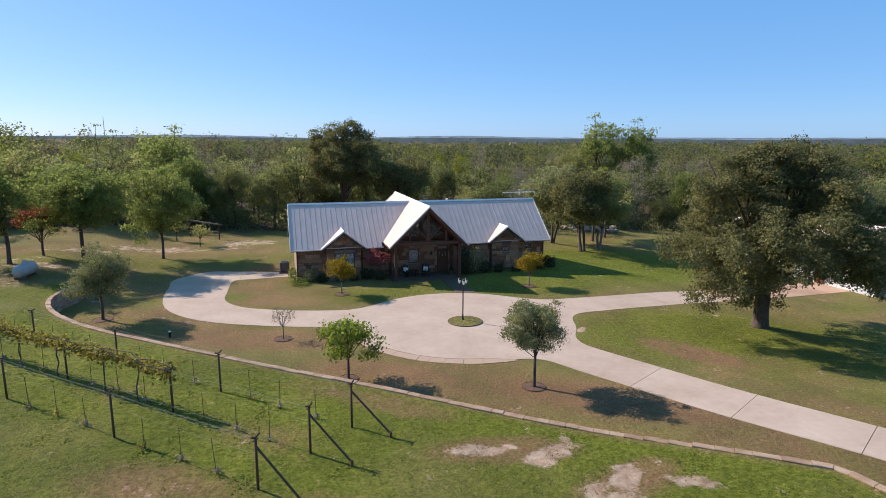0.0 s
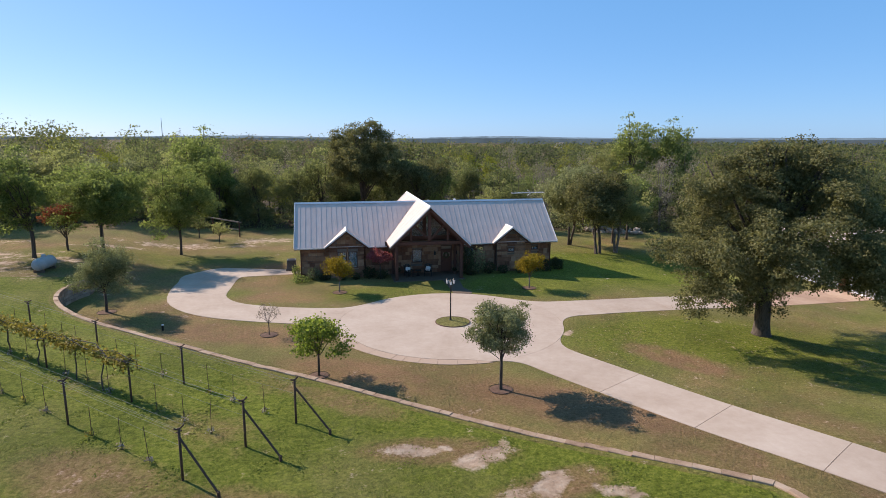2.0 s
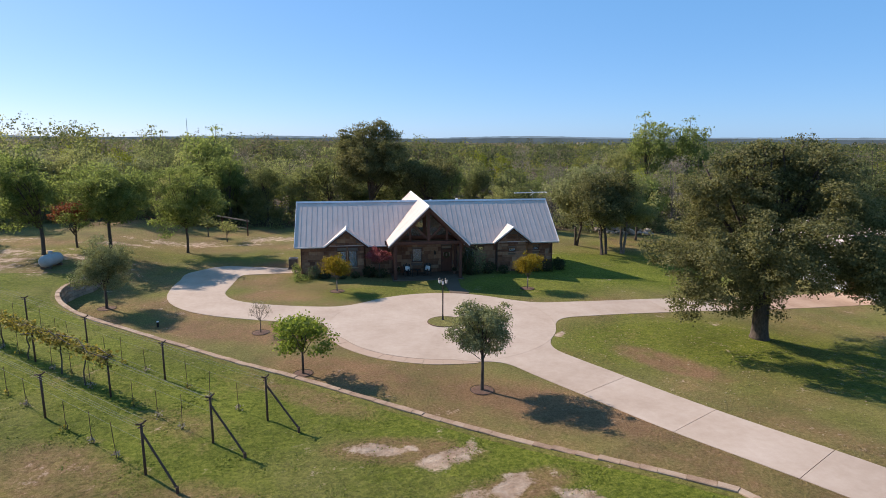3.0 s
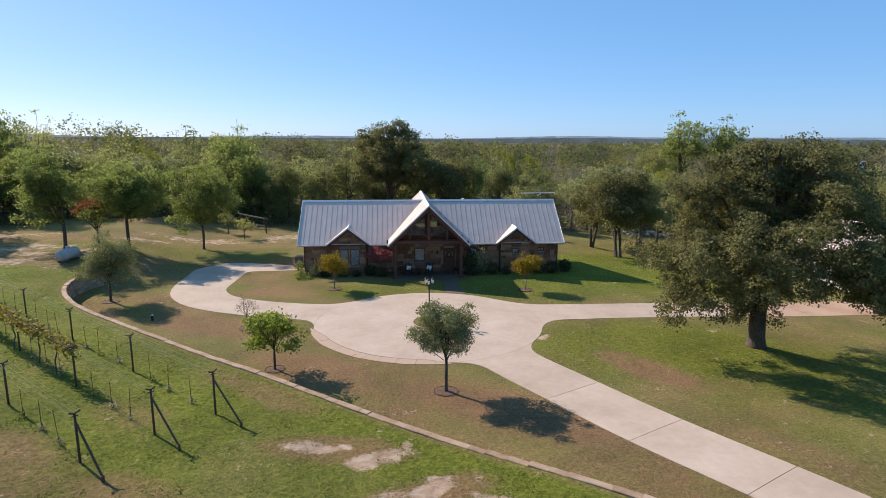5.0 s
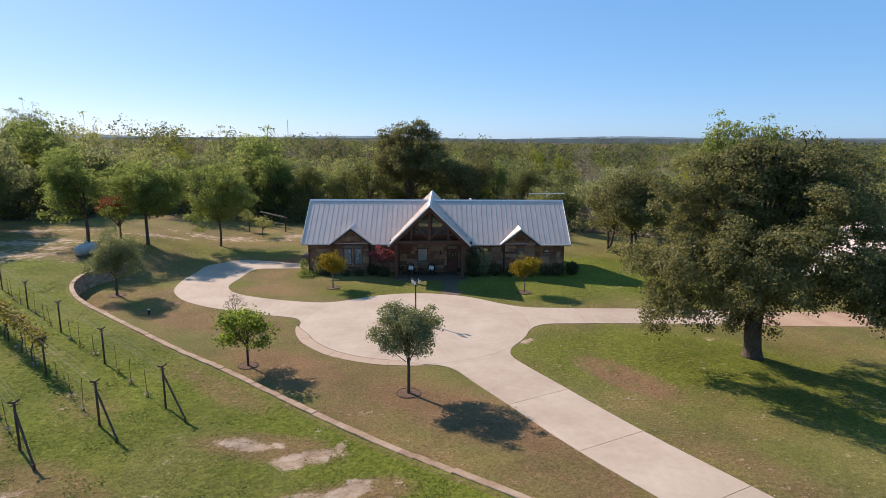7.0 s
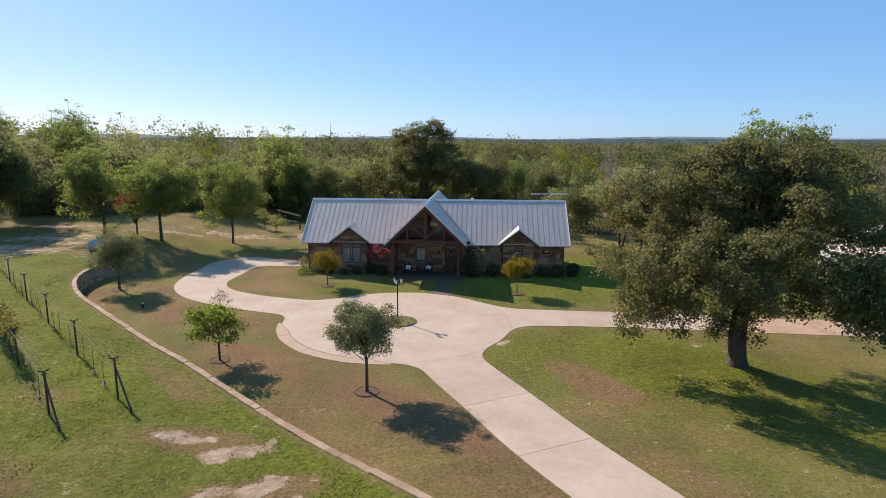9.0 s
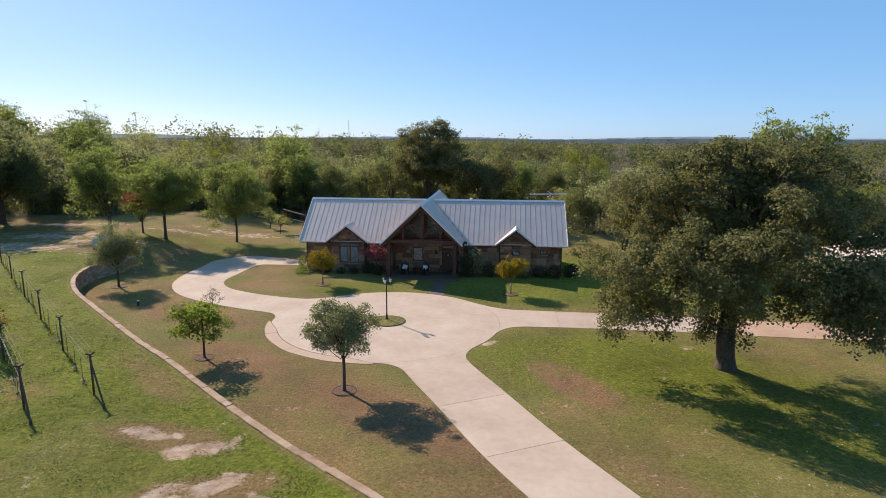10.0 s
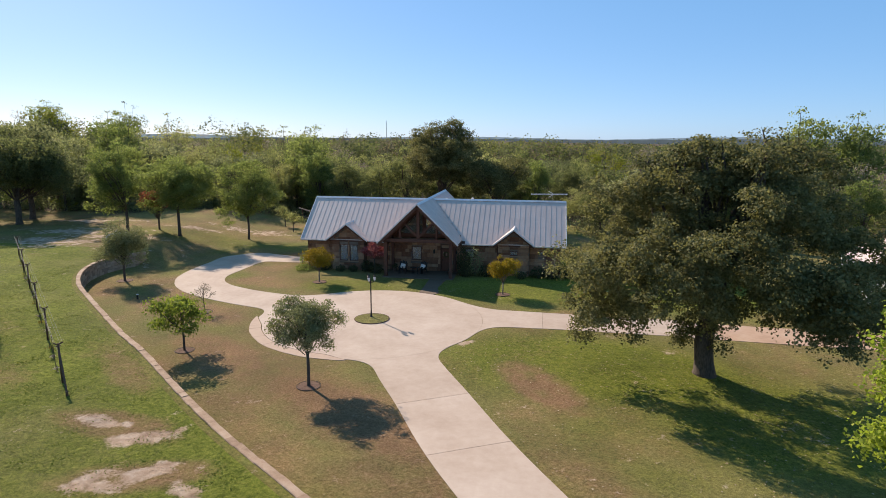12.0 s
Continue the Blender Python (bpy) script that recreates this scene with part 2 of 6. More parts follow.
L_GREEN = leaf_material("green_leaf", (0.072, 0.095, 0.032), (0.158, 0.182, 0.062), (0.27, 0.275, 0.105), 0.58, 0.25, (1.5, 1.6, 1.1))
L_WOODS = leaf_material("woods_leaf", (0.072, 0.08, 0.04), (0.15, 0.156, 0.074), (0.26, 0.243, 0.115), 0.6, 0.6, (1.6, 1.7, 1.15))
L_DARK = leaf_material("dark_woods_leaf", (0.062, 0.068, 0.039), (0.13, 0.136, 0.073), (0.225, 0.215, 0.112), 0.63, 0.4, (1.8, 1.9, 1.5))
L_HEDGE = leaf_material("hedge_leaf", (0.028, 0.034, 0.016), (0.06, 0.068, 0.03), (0.11, 0.115, 0.05), 0.35, 0.3)
L_FAR = leaf_material("far_green_leaf", (0.06, 0.07, 0.032), (0.115, 0.125, 0.056), (0.18, 0.175, 0.08), 0.5, 0.0, (1.3, 1.4, 1.0))
L_FAR_DARK = leaf_material("far_dark_leaf", (0.04, 0.048, 0.026), (0.08, 0.088, 0.045), (0.13, 0.13, 0.065), 0.5, 0.0, (1.3, 1.4, 1.0))
L_FAR_BROWN = leaf_material("far_brown_leaf", (0.09, 0.075, 0.048), (0.17, 0.14, 0.092), (0.25, 0.21, 0.14), 0.4, 0.0)
L_FAR_YELLOW = leaf_material("far_yellow_leaf", (0.08, 0.085, 0.024), (0.16, 0.16, 0.044), (0.25, 0.235, 0.07), 0.5, 0.0, (1.3, 1.35, 0.9))
L_GREY = leaf_material("grey_twig", (0.15, 0.122, 0.098), (0.29, 0.24, 0.195), (0.42, 0.36, 0.29), 0.4, 0.3)
L_RED = leaf_material("red_leaf", (0.115, 0.036, 0.022), (0.24, 0.08, 0.045), (0.37, 0.15, 0.075), 0.4, 0.1)
L_PINK = leaf_material("maple_leaf", (0.145, 0.029, 0.036), (0.319, 0.080, 0.087), (0.493, 0.189, 0.174), 0.4, 0.1)
L_VINE = leaf_material("vine_leaf", (0.131, 0.087, 0.022), (0.275, 0.217, 0.043), (0.493, 0.392, 0.102), 0.4, 0.1)
L_YELLOW = leaf_material("yellow_woods_leaf", (0.102, 0.123, 0.017), (0.246, 0.261, 0.032), (0.406, 0.392, 0.058), 0.4, 0.3)
L_BLADE = leaf_material("grass_blade", (0.11, 0.135, 0.022), (0.175, 0.20, 0.034), (0.27, 0.28, 0.065), 0.4, 0.0)
L_NEAR = leaf_material("bright_leaf", (0.13, 0.185, 0.03), (0.26, 0.32, 0.052), (0.39, 0.42, 0.10), 0.55, 0.1, (1.3, 1.35, 0.8))


def glowing_haze_material(name, colour):
    """Distance with the haze put into its own colour, which glows."""
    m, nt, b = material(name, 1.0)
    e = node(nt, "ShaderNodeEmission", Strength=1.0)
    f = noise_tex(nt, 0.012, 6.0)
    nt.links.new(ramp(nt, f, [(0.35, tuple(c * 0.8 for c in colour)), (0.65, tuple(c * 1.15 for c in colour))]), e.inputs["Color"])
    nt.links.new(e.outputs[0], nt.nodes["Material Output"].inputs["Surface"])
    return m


# haze is painted: bluer and paler on the farther ridge, both emissive
M_HILLS = glowing_haze_material("hazy_hills", (0.060, 0.084, 0.104))
M_FAR_HILLS = glowing_haze_material("far_hazy_hills", (0.13, 0.19, 0.25))
M_RUBBLE = island_plain("rubble_stone", [(0.1, (0.16, 0.10, 0.07)), (0.5, (0.28, 0.19, 0.14)), (0.9, (0.40, 0.32, 0.25))])


# ---- building blocks ----
def thing(name, label, category, group="", m=None):
    ob = new(name)
    ob.empty_display_size = 0.2
    if m is not None:
        ob.matrix_basis = m
    return tagged(ob, label, category, group)


def as_mesh(name, data, mat, smooth=False):
    """A mesh from a bmesh or from (vertices, faces)."""
    me = bpy.data.meshes.new(name)
    if isinstance(data, tuple):
        me.from_pydata(data[0], [], data[1])
    else:
        data.to_mesh(me)
        data.free()
    me.materials.append(mat)
    if smooth:
        me.polygons.foreach_set("use_smooth", [True] * len(me.polygons))
    me.update()
    return me


def part(name, data, mat, parent=None, label="", smooth=False):
    me = data if isinstance(data, bpy.types.Mesh) else as_mesh(name, data, mat, smooth)
    ob = new(name, me)
    ob.parent = parent
    return tagged(ob, label)


def add_box(bm, x0, x1, y0, y1, z0, z1, m=None):
    vs = [bm.verts.new((x, y, z)) for x in (x0, x1) for y in (y0, y1) for z in (z0, z1)]
    if m is not None:
        for v in vs:
            v.co = m @ v.co
    for f in ((0, 1, 3, 2), (4, 6, 7, 5), (0, 4, 5, 1), (2, 3, 7, 6), (0, 2, 6, 4), (1, 5, 7, 3)):
        bm.faces.new([vs[i] for i in f])
    return vs


def box(x0, x1, y0, y1, z0, z1, bevel=0.0):
    bm = bmesh.new()
    add_box(bm, x0, x1, y0, y1, z0, z1)
    if bevel:
        bmesh.ops.bevel(bm, geom=bm.edges[:], offset=bevel, segments=1, affect="EDGES")
    return bm


def beam(a, b, w, d):
    """A squared timber from a to b."""
    a, b = Vector(a), Vector(b)
    bm = bmesh.new()
    m = Matrix.Translation(a) @ (b - a).to_track_quat("Z", "Y").to_matrix().to_4x4()
    add_box(bm, -w / 2, w / 2, -d / 2, d / 2, 0, (b - a).length, m)
    bmesh.ops.bevel(bm, geom=bm.edges[:], offset=min(w, d) * 0.08, segments=1, affect="EDGES")
    return bm


def prism(profile, axis, lo, hi):
    """A closed outline drawn in the plane across an axis ('x' or 'y') and pushed from lo to hi."""
    bm = bmesh.new()
    put = (lambda u, v, w: (w, u, v)) if axis == "x" else (lambda u, v, w: (u, w, v))
    a = [bm.verts.new(put(u, v, lo)) for u, v in profile]
    b = [bm.verts.new(put(u, v, hi)) for u, v in profile]
    n = len(profile)
    bm.faces.new(a)
    bm.faces.new(b[::-1])
    for i in range(n):
        bm.faces.new([a[i], b[i], b[(i + 1) % n], a[(i + 1) % n]])
    bmesh.ops.recalc_face_normals(bm, faces=bm.faces[:])
    return bm


def tube(points, radii, sides=7):
    """Vertices and faces of a round limb along points."""
    pts = [Vector(p) for p in points]
    vs, fs = [], []
    u = None
    for i, p in enumerate(pts):
        d = (pts[min(i + 1, len(pts) - 1)] - pts[max(i - 1, 0)]).normalized()
        u = d.orthogonal() if u is None else u - d * u.dot(d)      # carried along, so that rings don't twist
        u = u.normalized() if u.length > 1e-6 else d.orthogonal().normalized()
        v = d.cross(u)
        for k in range(sides):
            a = 2 * math.pi * k / sides
            vs.append(p + u * (math.cos(a) * radii[i]) + v * (math.sin(a) * radii[i]))
    for i in range(len(pts) - 1):
        for k in range(sides):
            k2 = (k + 1) % sides
            fs.append((i * sides + k, i * sides + k2, (i + 1) * sides + k2, (i + 1) * sides + k))
    fs.append(tuple(range(sides))[::-1])
    fs.append(tuple((len(pts) - 1) * sides + k for k in range(sides)))
    return [tuple(v) for v in vs], fs


def joined(*pieces):
    vs, fs = [], []
    for v, f in pieces:
        o = len(vs)
        vs += list(v)
        fs += [tuple(i + o for i in q) for q in f]
    return vs, fs


def lathe(profile, sides=16):
    """A turned form from (radius, height) pairs."""
    vs, fs = [], []
    for r, z in profile:
        vs += [(r * math.cos(2 * math.pi * k / sides), r * math.sin(2 * math.pi * k / sides), z) for k in range(sides)]
    for i in range(len(profile) - 1):
        for k in range(sides):
            k2 = (k + 1) % sides
            fs.append((i * sides + k, i * sides + k2, (i + 1) * sides + k2, (i + 1) * sides + k))
    fs.append(tuple(range(sides))[::-1])
    fs.append(tuple((len(profile) - 1) * sides + k for k in range(sides)))
    return vs, fs


def smoothstep(a, b, x):
    t = np.clip((x - a) / (b - a), 0, 1)
    return t * t * (3 - 2 * t)


def spline(points, step):
    """Even points along a smooth curve through control points."""
    p = np.array(points, float)
    q = np.vstack([2 * p[0] - p[1], p, 2 * p[-1] - p[-2]])
    out = []
    for i in range(len(p) - 1):
        a, b, c, d = q[i:i + 4]
        t = np.linspace(0, 1, 24, endpoint=False)[:, None]
        out.append(0.5 * (2 * b + (c - a) * t + (2 * a - 5 * b + 4 * c - d) * t ** 2 + (3 * b - a - 3 * c + d) * t ** 3))
    out = np.vstack(out + [p[-1:]])
    s = np.concatenate([[0], np.cumsum(np.hypot(*np.diff(out[:, :2], axis=0).T))])
    n = max(2, int(round(s[-1] / step)) + 1)
    return np.stack([np.interp(np.linspace(0, s[-1], n), s, out[:, i]) for i in range(out.shape[1])], 1)


# ---- the lie of the land ----
WALL_LINE = np.vstack([
    spline([(9.5, -36), (6.2, -25.5), (5.4, -22.3)], 0.5)[:-1],
    spline([(5.4, -22.3), (1.0, -18.9), (-3.5, -15.2), (-8.2, -11.15), (-11.0, -8.95), (-14.2, -6.2), (-17.3, -3.5), (-21.2, 0.0), (-23.7, 2.9), (-25.4, 5.7), (-26.2, 8.4), (-26.0, 10.8), (-25.2, 12.7)], 0.5)])
BANK_LINE = np.vstack([[(22.0, -76.0)], WALL_LINE, spline([(-25.2, 12.7), (-24.6, 15.5), (-25.2, 21), (-27, 34), (-30, 80)], 2.0)[1:]])


def side_of(line, x, y):
    """Signed distance from a line, positive to its left, and how far along the nearest place lies."""
    x, y = np.asarray(x, float), np.asarray(y, float)
    best, sign, along = np.full(x.shape, 1e9), np.ones(x.shape), np.zeros(x.shape)
    for i in range(len(line) - 1):
        a, b = line[i], line[i + 1]
        d = b - a
        l2 = d @ d
        t = np.clip(((x - a[0]) * d[0] + (y - a[1]) * d[1]) / l2, 0, 1)
        r = np.hypot(x - a[0] - t * d[0], y - a[1] - t * d[1])
        near = r < best
        best = np.where(near, r, best)
        sign = np.where(near, np.where(d[0] * (y - a[1]) - d[1] * (x - a[0]) >= 0, 1.0, -1.0), sign)
        along = np.where(near, i + t, along)
    return best * sign, along


def yard_height(x, y):
    x, y = np.asarray(x, float), np.asarray(y, float)
    z = -0.075 * np.log1p(np.exp(np.clip((x - 12) * 0.6, -30, 30))) / 0.6
    z = -1.4 * np.tanh(-z / 1.4)
    z = z + 0.25 * smoothstep(-10, -21, y) * smoothstep(-2, 4, x) * smoothstep(40, 20, np.abs(x))
    r = np.hypot(x, y)
    z = z + 0.06 * np.sin(x * 0.11 + 1.0) * np.sin(y * 0.13) * smoothstep(6, 25, r)
    # long swells, well away from the house
    z = z + smoothstep(70, 400, r) * (2.0 * np.sin(x / 170 + 0.7) * np.sin(y / 210 + 0.4) - 1.2)
    z = z + smoothstep(500, 2500, r) * (7.0 * np.sin(x / 610 + 2.2) + 6.0 * np.sin(y / 830 + x / 1400) + 2.0)
    # grassy hill to the north-west
    return z + 10.5 * np.exp(-((x + 118) / 42) ** 2 - ((y - 118) / 46) ** 2)


def woods_edge(x):
    """How far north the front edge of the woods lies."""
    if x < -44:
        return 37.0
    return 44.5 + 1.5 * math.sin(x * 0.2) if x < -8 else (52 if x < 16 else 40 + 0.15 * abs(x - 30) if x < 36 else 40 - 0.35 * (x - 36))


def land(x, y):
    """Height of the ground."""
    s, along = side_of(BANK_LINE, x, y)
    along = along - 1
    end = len(WALL_LINE) - 1
    soft = 0.02 + 10.0 * smoothstep(end - 3, end + 7, along) + 8.0 * smoothstep(0.0, -0.15, along)
    t = smoothstep(-0.5, 0.5, s / soft)
    rise = 1.16 + 0.2 * smoothstep(0.5, 7, s)
    fade = 1 - smoothstep(60, 220, np.hypot(np.asarray(x, float), np.asarray(y, float)))
    return yard_height(x, y) + t * rise * fade


def land_at(x, y):
    if x * x + y * y > 230 ** 2:
        return float(yard_height(x, y))
    return float(land(np.array([x]), np.array([y]))[0])


# ---- driveway plan ----
def chain(x, y, stations):
    """Signed distance from a band that follows stations (x, y, half width)."""
    best = np.full(np.shape(x), 1e9)
    for (ax, ay, ar), (bx, by, br) in zip(stations, stations[1:]):
        dx, dy = bx - ax, by - ay
        t = np.clip(((x - ax) * dx + (y - ay) * dy) / (dx * dx + dy * dy), 0, 1)
        best = np.minimum(best, np.hypot(x - ax - t * dx, y - ay - t * dy) - (ar + t * (br - ar)))
    return best


def smin(a, b, k):
    h = np.clip(0.5 + 0.5 * (b - a) / k, 0, 1)
    return b * (1 - h) + a * h - k * h * (1 - h)


SOUTH = [tuple(p) for p in spline([(3.4, -6.0, 1.75), (4.7, -8.6, 1.75), (6.15, -11.23, 1.73), (8.3, -15.4, 1.72), (10.65, -19.3, 1.65), (15.8, -27.5, 1.6)], 1.0)]
EAST = [tuple(p) for p in spline([(5.0, 1.6, 1.8), (9.0, 1.55, 1.8), (12.0, 1.75, 1.7), (15.0, 2.2, 1.7), (18.0, 2.8, 1.72), (21.0, 3.2, 1.72), (25.0, 3.65, 1.7), (38.0, 5.3, 2.0)], 1.0)]
WEST = [tuple(p) for p in spline([(-4.0, 2.3, 2.0), (-8.0, 2.75, 1.85), (-12.0, 4.0, 1.75), (-15.3, 5.9, 1.8), (-17.2, 8.8, 2.0), (-17.6, 12.5, 2.3), (-17.5, 16.3, 2.3)], 1.0)]
COURT = [(-17.6, 16.5, 2.3), (-17.0, 17.8, 2.0), (-10.0, 16.8, 0.8)]


def driveway(x, y):
    x, y = np.asarray(x, float), np.asarray(y, float)
    d = np.hypot(x, y + 0.1) - 7.25
    d = smin(d, chain(x, y, SOUTH), 1.6)
    d = smin(d, chain(x, y, EAST), 2.0)
    d = smin(d, chain(x, y, WEST), 1.4)
    d = smin(d, chain(x, y, COURT), 0.8)
    return np.maximum(d, 1.12 - np.hypot(x - 0.15, y + 0.2))


# ---- ground sheet ----
def grow(lo, hi, step, far, ratio):
    mid = list(np.arange(lo, hi + step / 2, step))
    out, s, v = [], step, hi
    while v < far:
        s *= ratio
        v += s
        out.append(v)
    low, s, v = [], step, lo
    while v > -far:
        s *= ratio
        v -= s
        low.append(v)
    return np.array(low[::-1] + mid + out)


def value_noise(x, y, scale, seed):
    return np.array([noise.noise(Vector((a * scale, b * scale, seed))) for a, b in zip(x, y)])


def blob(x, y, cx, cy, rx, ry, turn=0.0):
    c, s = math.cos(radians(turn)), math.sin(radians(turn))
    u, v = (x - cx) * c + (y - cy) * s, -(x - cx) * s + (y - cy) * c
    return np.clip(1.25 - np.hypot(u / rx, v / ry), 0, 1)


def build_ground():
    xs = grow(-34, 30, 0.28, 4600, 1.11)
    ys = grow(-38, 30, 0.28, 4600, 1.11)
    X, Y = np.meshgrid(xs, ys)
    x, y = X.ravel(), Y.ravel()
    # draw the sheet in to the foot and the head of the retaining wall, so that the step hides inside it
    s, along = side_of(WALL_LINE, x, y)
    hug = (np.abs(s) < 0.35) & (along > 0.01) & (along < len(WALL_LINE) - 1.01)
    e = 0.01
    gx, gy = side_of(WALL_LINE, x[hug] + e, y[hug])[0] - s[hug], side_of(WALL_LINE, x[hug], y[hug] + e)[0] - s[hug]
    l = np.hypot(gx, gy) + 1e-9
    q = s[hug]
    shift = np.where(q > 0.2, 0.0, np.where(q > -0.07, 0.02 + (q + 0.07) * 0.1 - q, -0.14 + (q + 0.07) * 0.2 - q))
    x[hug] += gx / l * shift
    y[hug] += gy / l * shift
    z = land(x, y)
    cut = smoothstep(0.08, -0.22, driveway(x, y))
    z = z - 0.03 * cut
    near = (np.abs(x) < 45) & (y < 32) & (y > -30)
    lumps = np.zeros_like(x)
    lumps[near] = value_noise(x[near], y[near], 1.1, 5.0) + 0.6 * value_noise(x[near], y[near], 2.3, 8.0)
    off_wall = smoothstep(0.4, 1.2, np.abs(side_of(WALL_LINE, x, y)[0])) * smoothstep(0.1, 1.0, driveway(x, y))
    z = z + lumps * np.where((side_of(BANK_LINE, x, y)[0] > 0) & (y < 13), 0.045, 0.018) * off_wall * ((x < -10.5) | (x > 13.5) | (y < 12.5) | (y > 23))
    nx, ny = len(xs), len(ys)
    i = (np.arange(ny - 1)[:, None] * nx + np.arange(nx - 1)[None, :]).ravel()
    quads = np.stack([i, i + 1, i + nx + 1, i + nx], 1)
    me = bpy.data.meshes.new("ground")
    me.vertices.add(len(x))
    me.vertices.foreach_set("co", np.stack([x, y, z], 1).ravel())
    me.loops.add(quads.size)
    me.loops.foreach_set("vertex_index", quads.ravel())
    me.polygons.add(len(quads))
    me.polygons.foreach_set("loop_start", np.arange(0, quads.size, 4))
    me.polygons.foreach_set("use_smooth", np.ones(len(quads), bool))
    me.update(calc_edges=True)
    s, _ = side_of(BANK_LINE, x, y)
    r = np.hypot(x, y)
    n1 = value_noise(x, y, 0.35, 3.0)
    n2 = value_noise(x, y, 0.13, 9.0)
    vineyard = (s > 0) & (y < 13) & (r < 60)
    # bare sand
    bare = np.where(vineyard, 0.02, 0.08) + 0.12 * n1
    n3 = np.zeros_like(x)
    n3[near] = value_noise(x[near], y[near], 1.3, 21.0)
    for b in ((-5.0, -17.75, 1.6, 0.6, -14), (-3.9, -17.9, 0.6, 0.3, -25), (-2.7, -18.55, 1.6, 0.72, 28), (-2.0, -18.1, 0.6, 0.35, 40), (-2.5, -21.2, 1.0, 0.55, 70), (-1.2, -20.7, 1.25, 0.5, 35), (-0.9, -20.1, 0.75, 0.36, 30), (0.6, -21.4, 1.0, 0.4, -32), (-1.9, -21.6, 0.9, 0.4, 0), (6.6, -3.75, 0.95, 0.3, 50)):
        bare = np.maximum(bare, 1.0 * blob(x, y, *b) + 0.2 * n1 + 0.45 * n3)
    for b in ((-37, 14.5, 6.5, 4.0, 0), (-38, 21, 9, 3.2, 10), (-31, 19.5, 5, 1.6, -8), (-24, 31.5, 6, 2.0, 4), (-15, 34, 5, 2.5, 0), (-18, 30.8, 4, 1.0, 6), (-28.5, 27.6, 5.5, 1.1, 6), (-38, 23, 4.5, 1.6, 6), (-34.5, 18.5, 3.5, 1.6, 0), (-44, 29, 8, 2.0, 12)):
        bare = np.maximum(bare, 0.6 * blob(x, y, *b) + 0.35 * n1 + 0.25 * n3)
    for b in ((-12.6, -17.9, 1.6, 0.8, -40), (-14.5, -18.6, 2.6, 1.2, -40), (-17.5, -19, 2.6, 1.5, -30), (-11.5, -20.8, 2.2, 0.9, -20), (7.2, -4.6, 1.2, 0.4, 70), (-8.6, -16.2, 1.0, 0.4, -40)):
        bare = np.maximum(bare, 0.16 * np.minimum(1, 2 * blob(x, y, *b)) + 0.25 * n1 + 0.3 * n3)
    # dry, brownish grass
    dry = np.where(vineyard, -0.02, np.where(x > 8, 0.28, 0.40)) + 0.42 * n1 + 0.38 * n2
    strip = blob(x, y, 3.0, -13.2, 9.0, 2.6, -38)
    dry = np.maximum(dry, 1.1 * strip + 0.2 * n1)
    for b, v in (((-10.5, 8.2, 4.2, 2.2, -5), 0.75), ((-13, 0.0, 7, 2.4, -22), 0.75), ((-6, -8, 6, 2.2, -38), 0.78), ((17, -9, 3, 1.0, 0), 0.6), ((-24, 30, 16, 7, 0), 0.45), ((-34, 26, 14, 7, 0), 0.42), ((-14.5, -18.5, 4.0, 1.8, -38), 0.62), ((-7.5, -13.2, 3.5, 0.9, -40), 0.6), ((-4.0, -18.0, 2.8, 1.1, -8), 0.8), ((-1.2, -20.9, 2.6, 1.0, 20), 0.72), ((-10, -20.5, 3.0, 1.2, -30), 0.6)):
        dry = np.maximum(dry, v * np.minimum(1.0, 1.6 * blob(x, y, *b)) + 0.2 * n1)
    # lush, bright grass
    lush = np.where(vineyard, 0.82, 0.2) + 0.45 * n2 - 0.3 * n1
    for b, v in (((3.0, -21, 3.2, 1.0, -38), 0.95), ((-1.0, -17.4, 3.0, 0.9, -38), 0.8), ((9, 9, 8, 5, 0), 0.75), ((2, 10, 13, 3, 0), 0.5), ((-4, 8, 5, 2.5, 0), 0.7), ((14, -5.5, 10, 5.5, 0), 0.82), ((20, 16, 14, 10, 0), 0.9), ((22, -10, 8, 6, 0), 0.75), ((-13, 24, 6, 3.5, 0), 0.6), ((-26, 0, 4, 12, 40), 0.7), ((-27, 23.5, 11, 3.5, 5), 0.6)):
        full = np.minimum(1.0, 1.6 * blob(x, y, *b))
        lush = np.maximum(lush, v * full + 0.15 * n1)
        dry = dry * (1 - 0.75 * v * full)
    # worn strip across the lawn beside the drive
    worn = np.minimum(1.0, 1.5 * blob(x, y, 10.9, -8.9, 3.6, 1.45, -58)) * (0.85 + 0.5 * n3)
    dry = np.maximum(dry, 0.95 * worn)
    lush = lush * (1 - 0.8 * np.clip(worn, 0, 1))
    # pale mown field on the far rise
    field = smoothstep(0, 0.3, blob(x, y, 330, 1150, 260, 160, 0))
    dry = np.where(r > 300, np.maximum(0.1, field), dry)
    lush = np.where(r > 300, 0.7 - 0.7 * field, lush)
    bare = np.where(r > 120, 0.0, bare)
    attr = me.color_attributes.new("zones", "FLOAT_COLOR", "POINT")
    attr.data.foreach_set("color", np.stack([np.clip(bare, 0, 1), np.clip(dry, 0, 1), np.clip(lush, 0, 1), np.ones_like(x)], 1).ravel())
    # leaf litter under the woods
    wood = smoothstep(-1.5, 2.0, y - np.vectorize(woods_edge)(x)) * ((x < 34) | (y > 24))
    wood = np.where(r > 300, 1 - field, wood) * (1 - smoothstep(0.3, 0.7, blob(x, y, -112, 108, 34, 30)))
    under = me.attributes.new("litter", "FLOAT", "POINT")
    under.data.foreach_set("value", np.clip(wood, 0, 1).astype(np.float32))
    me.materials.append(M_TURF)
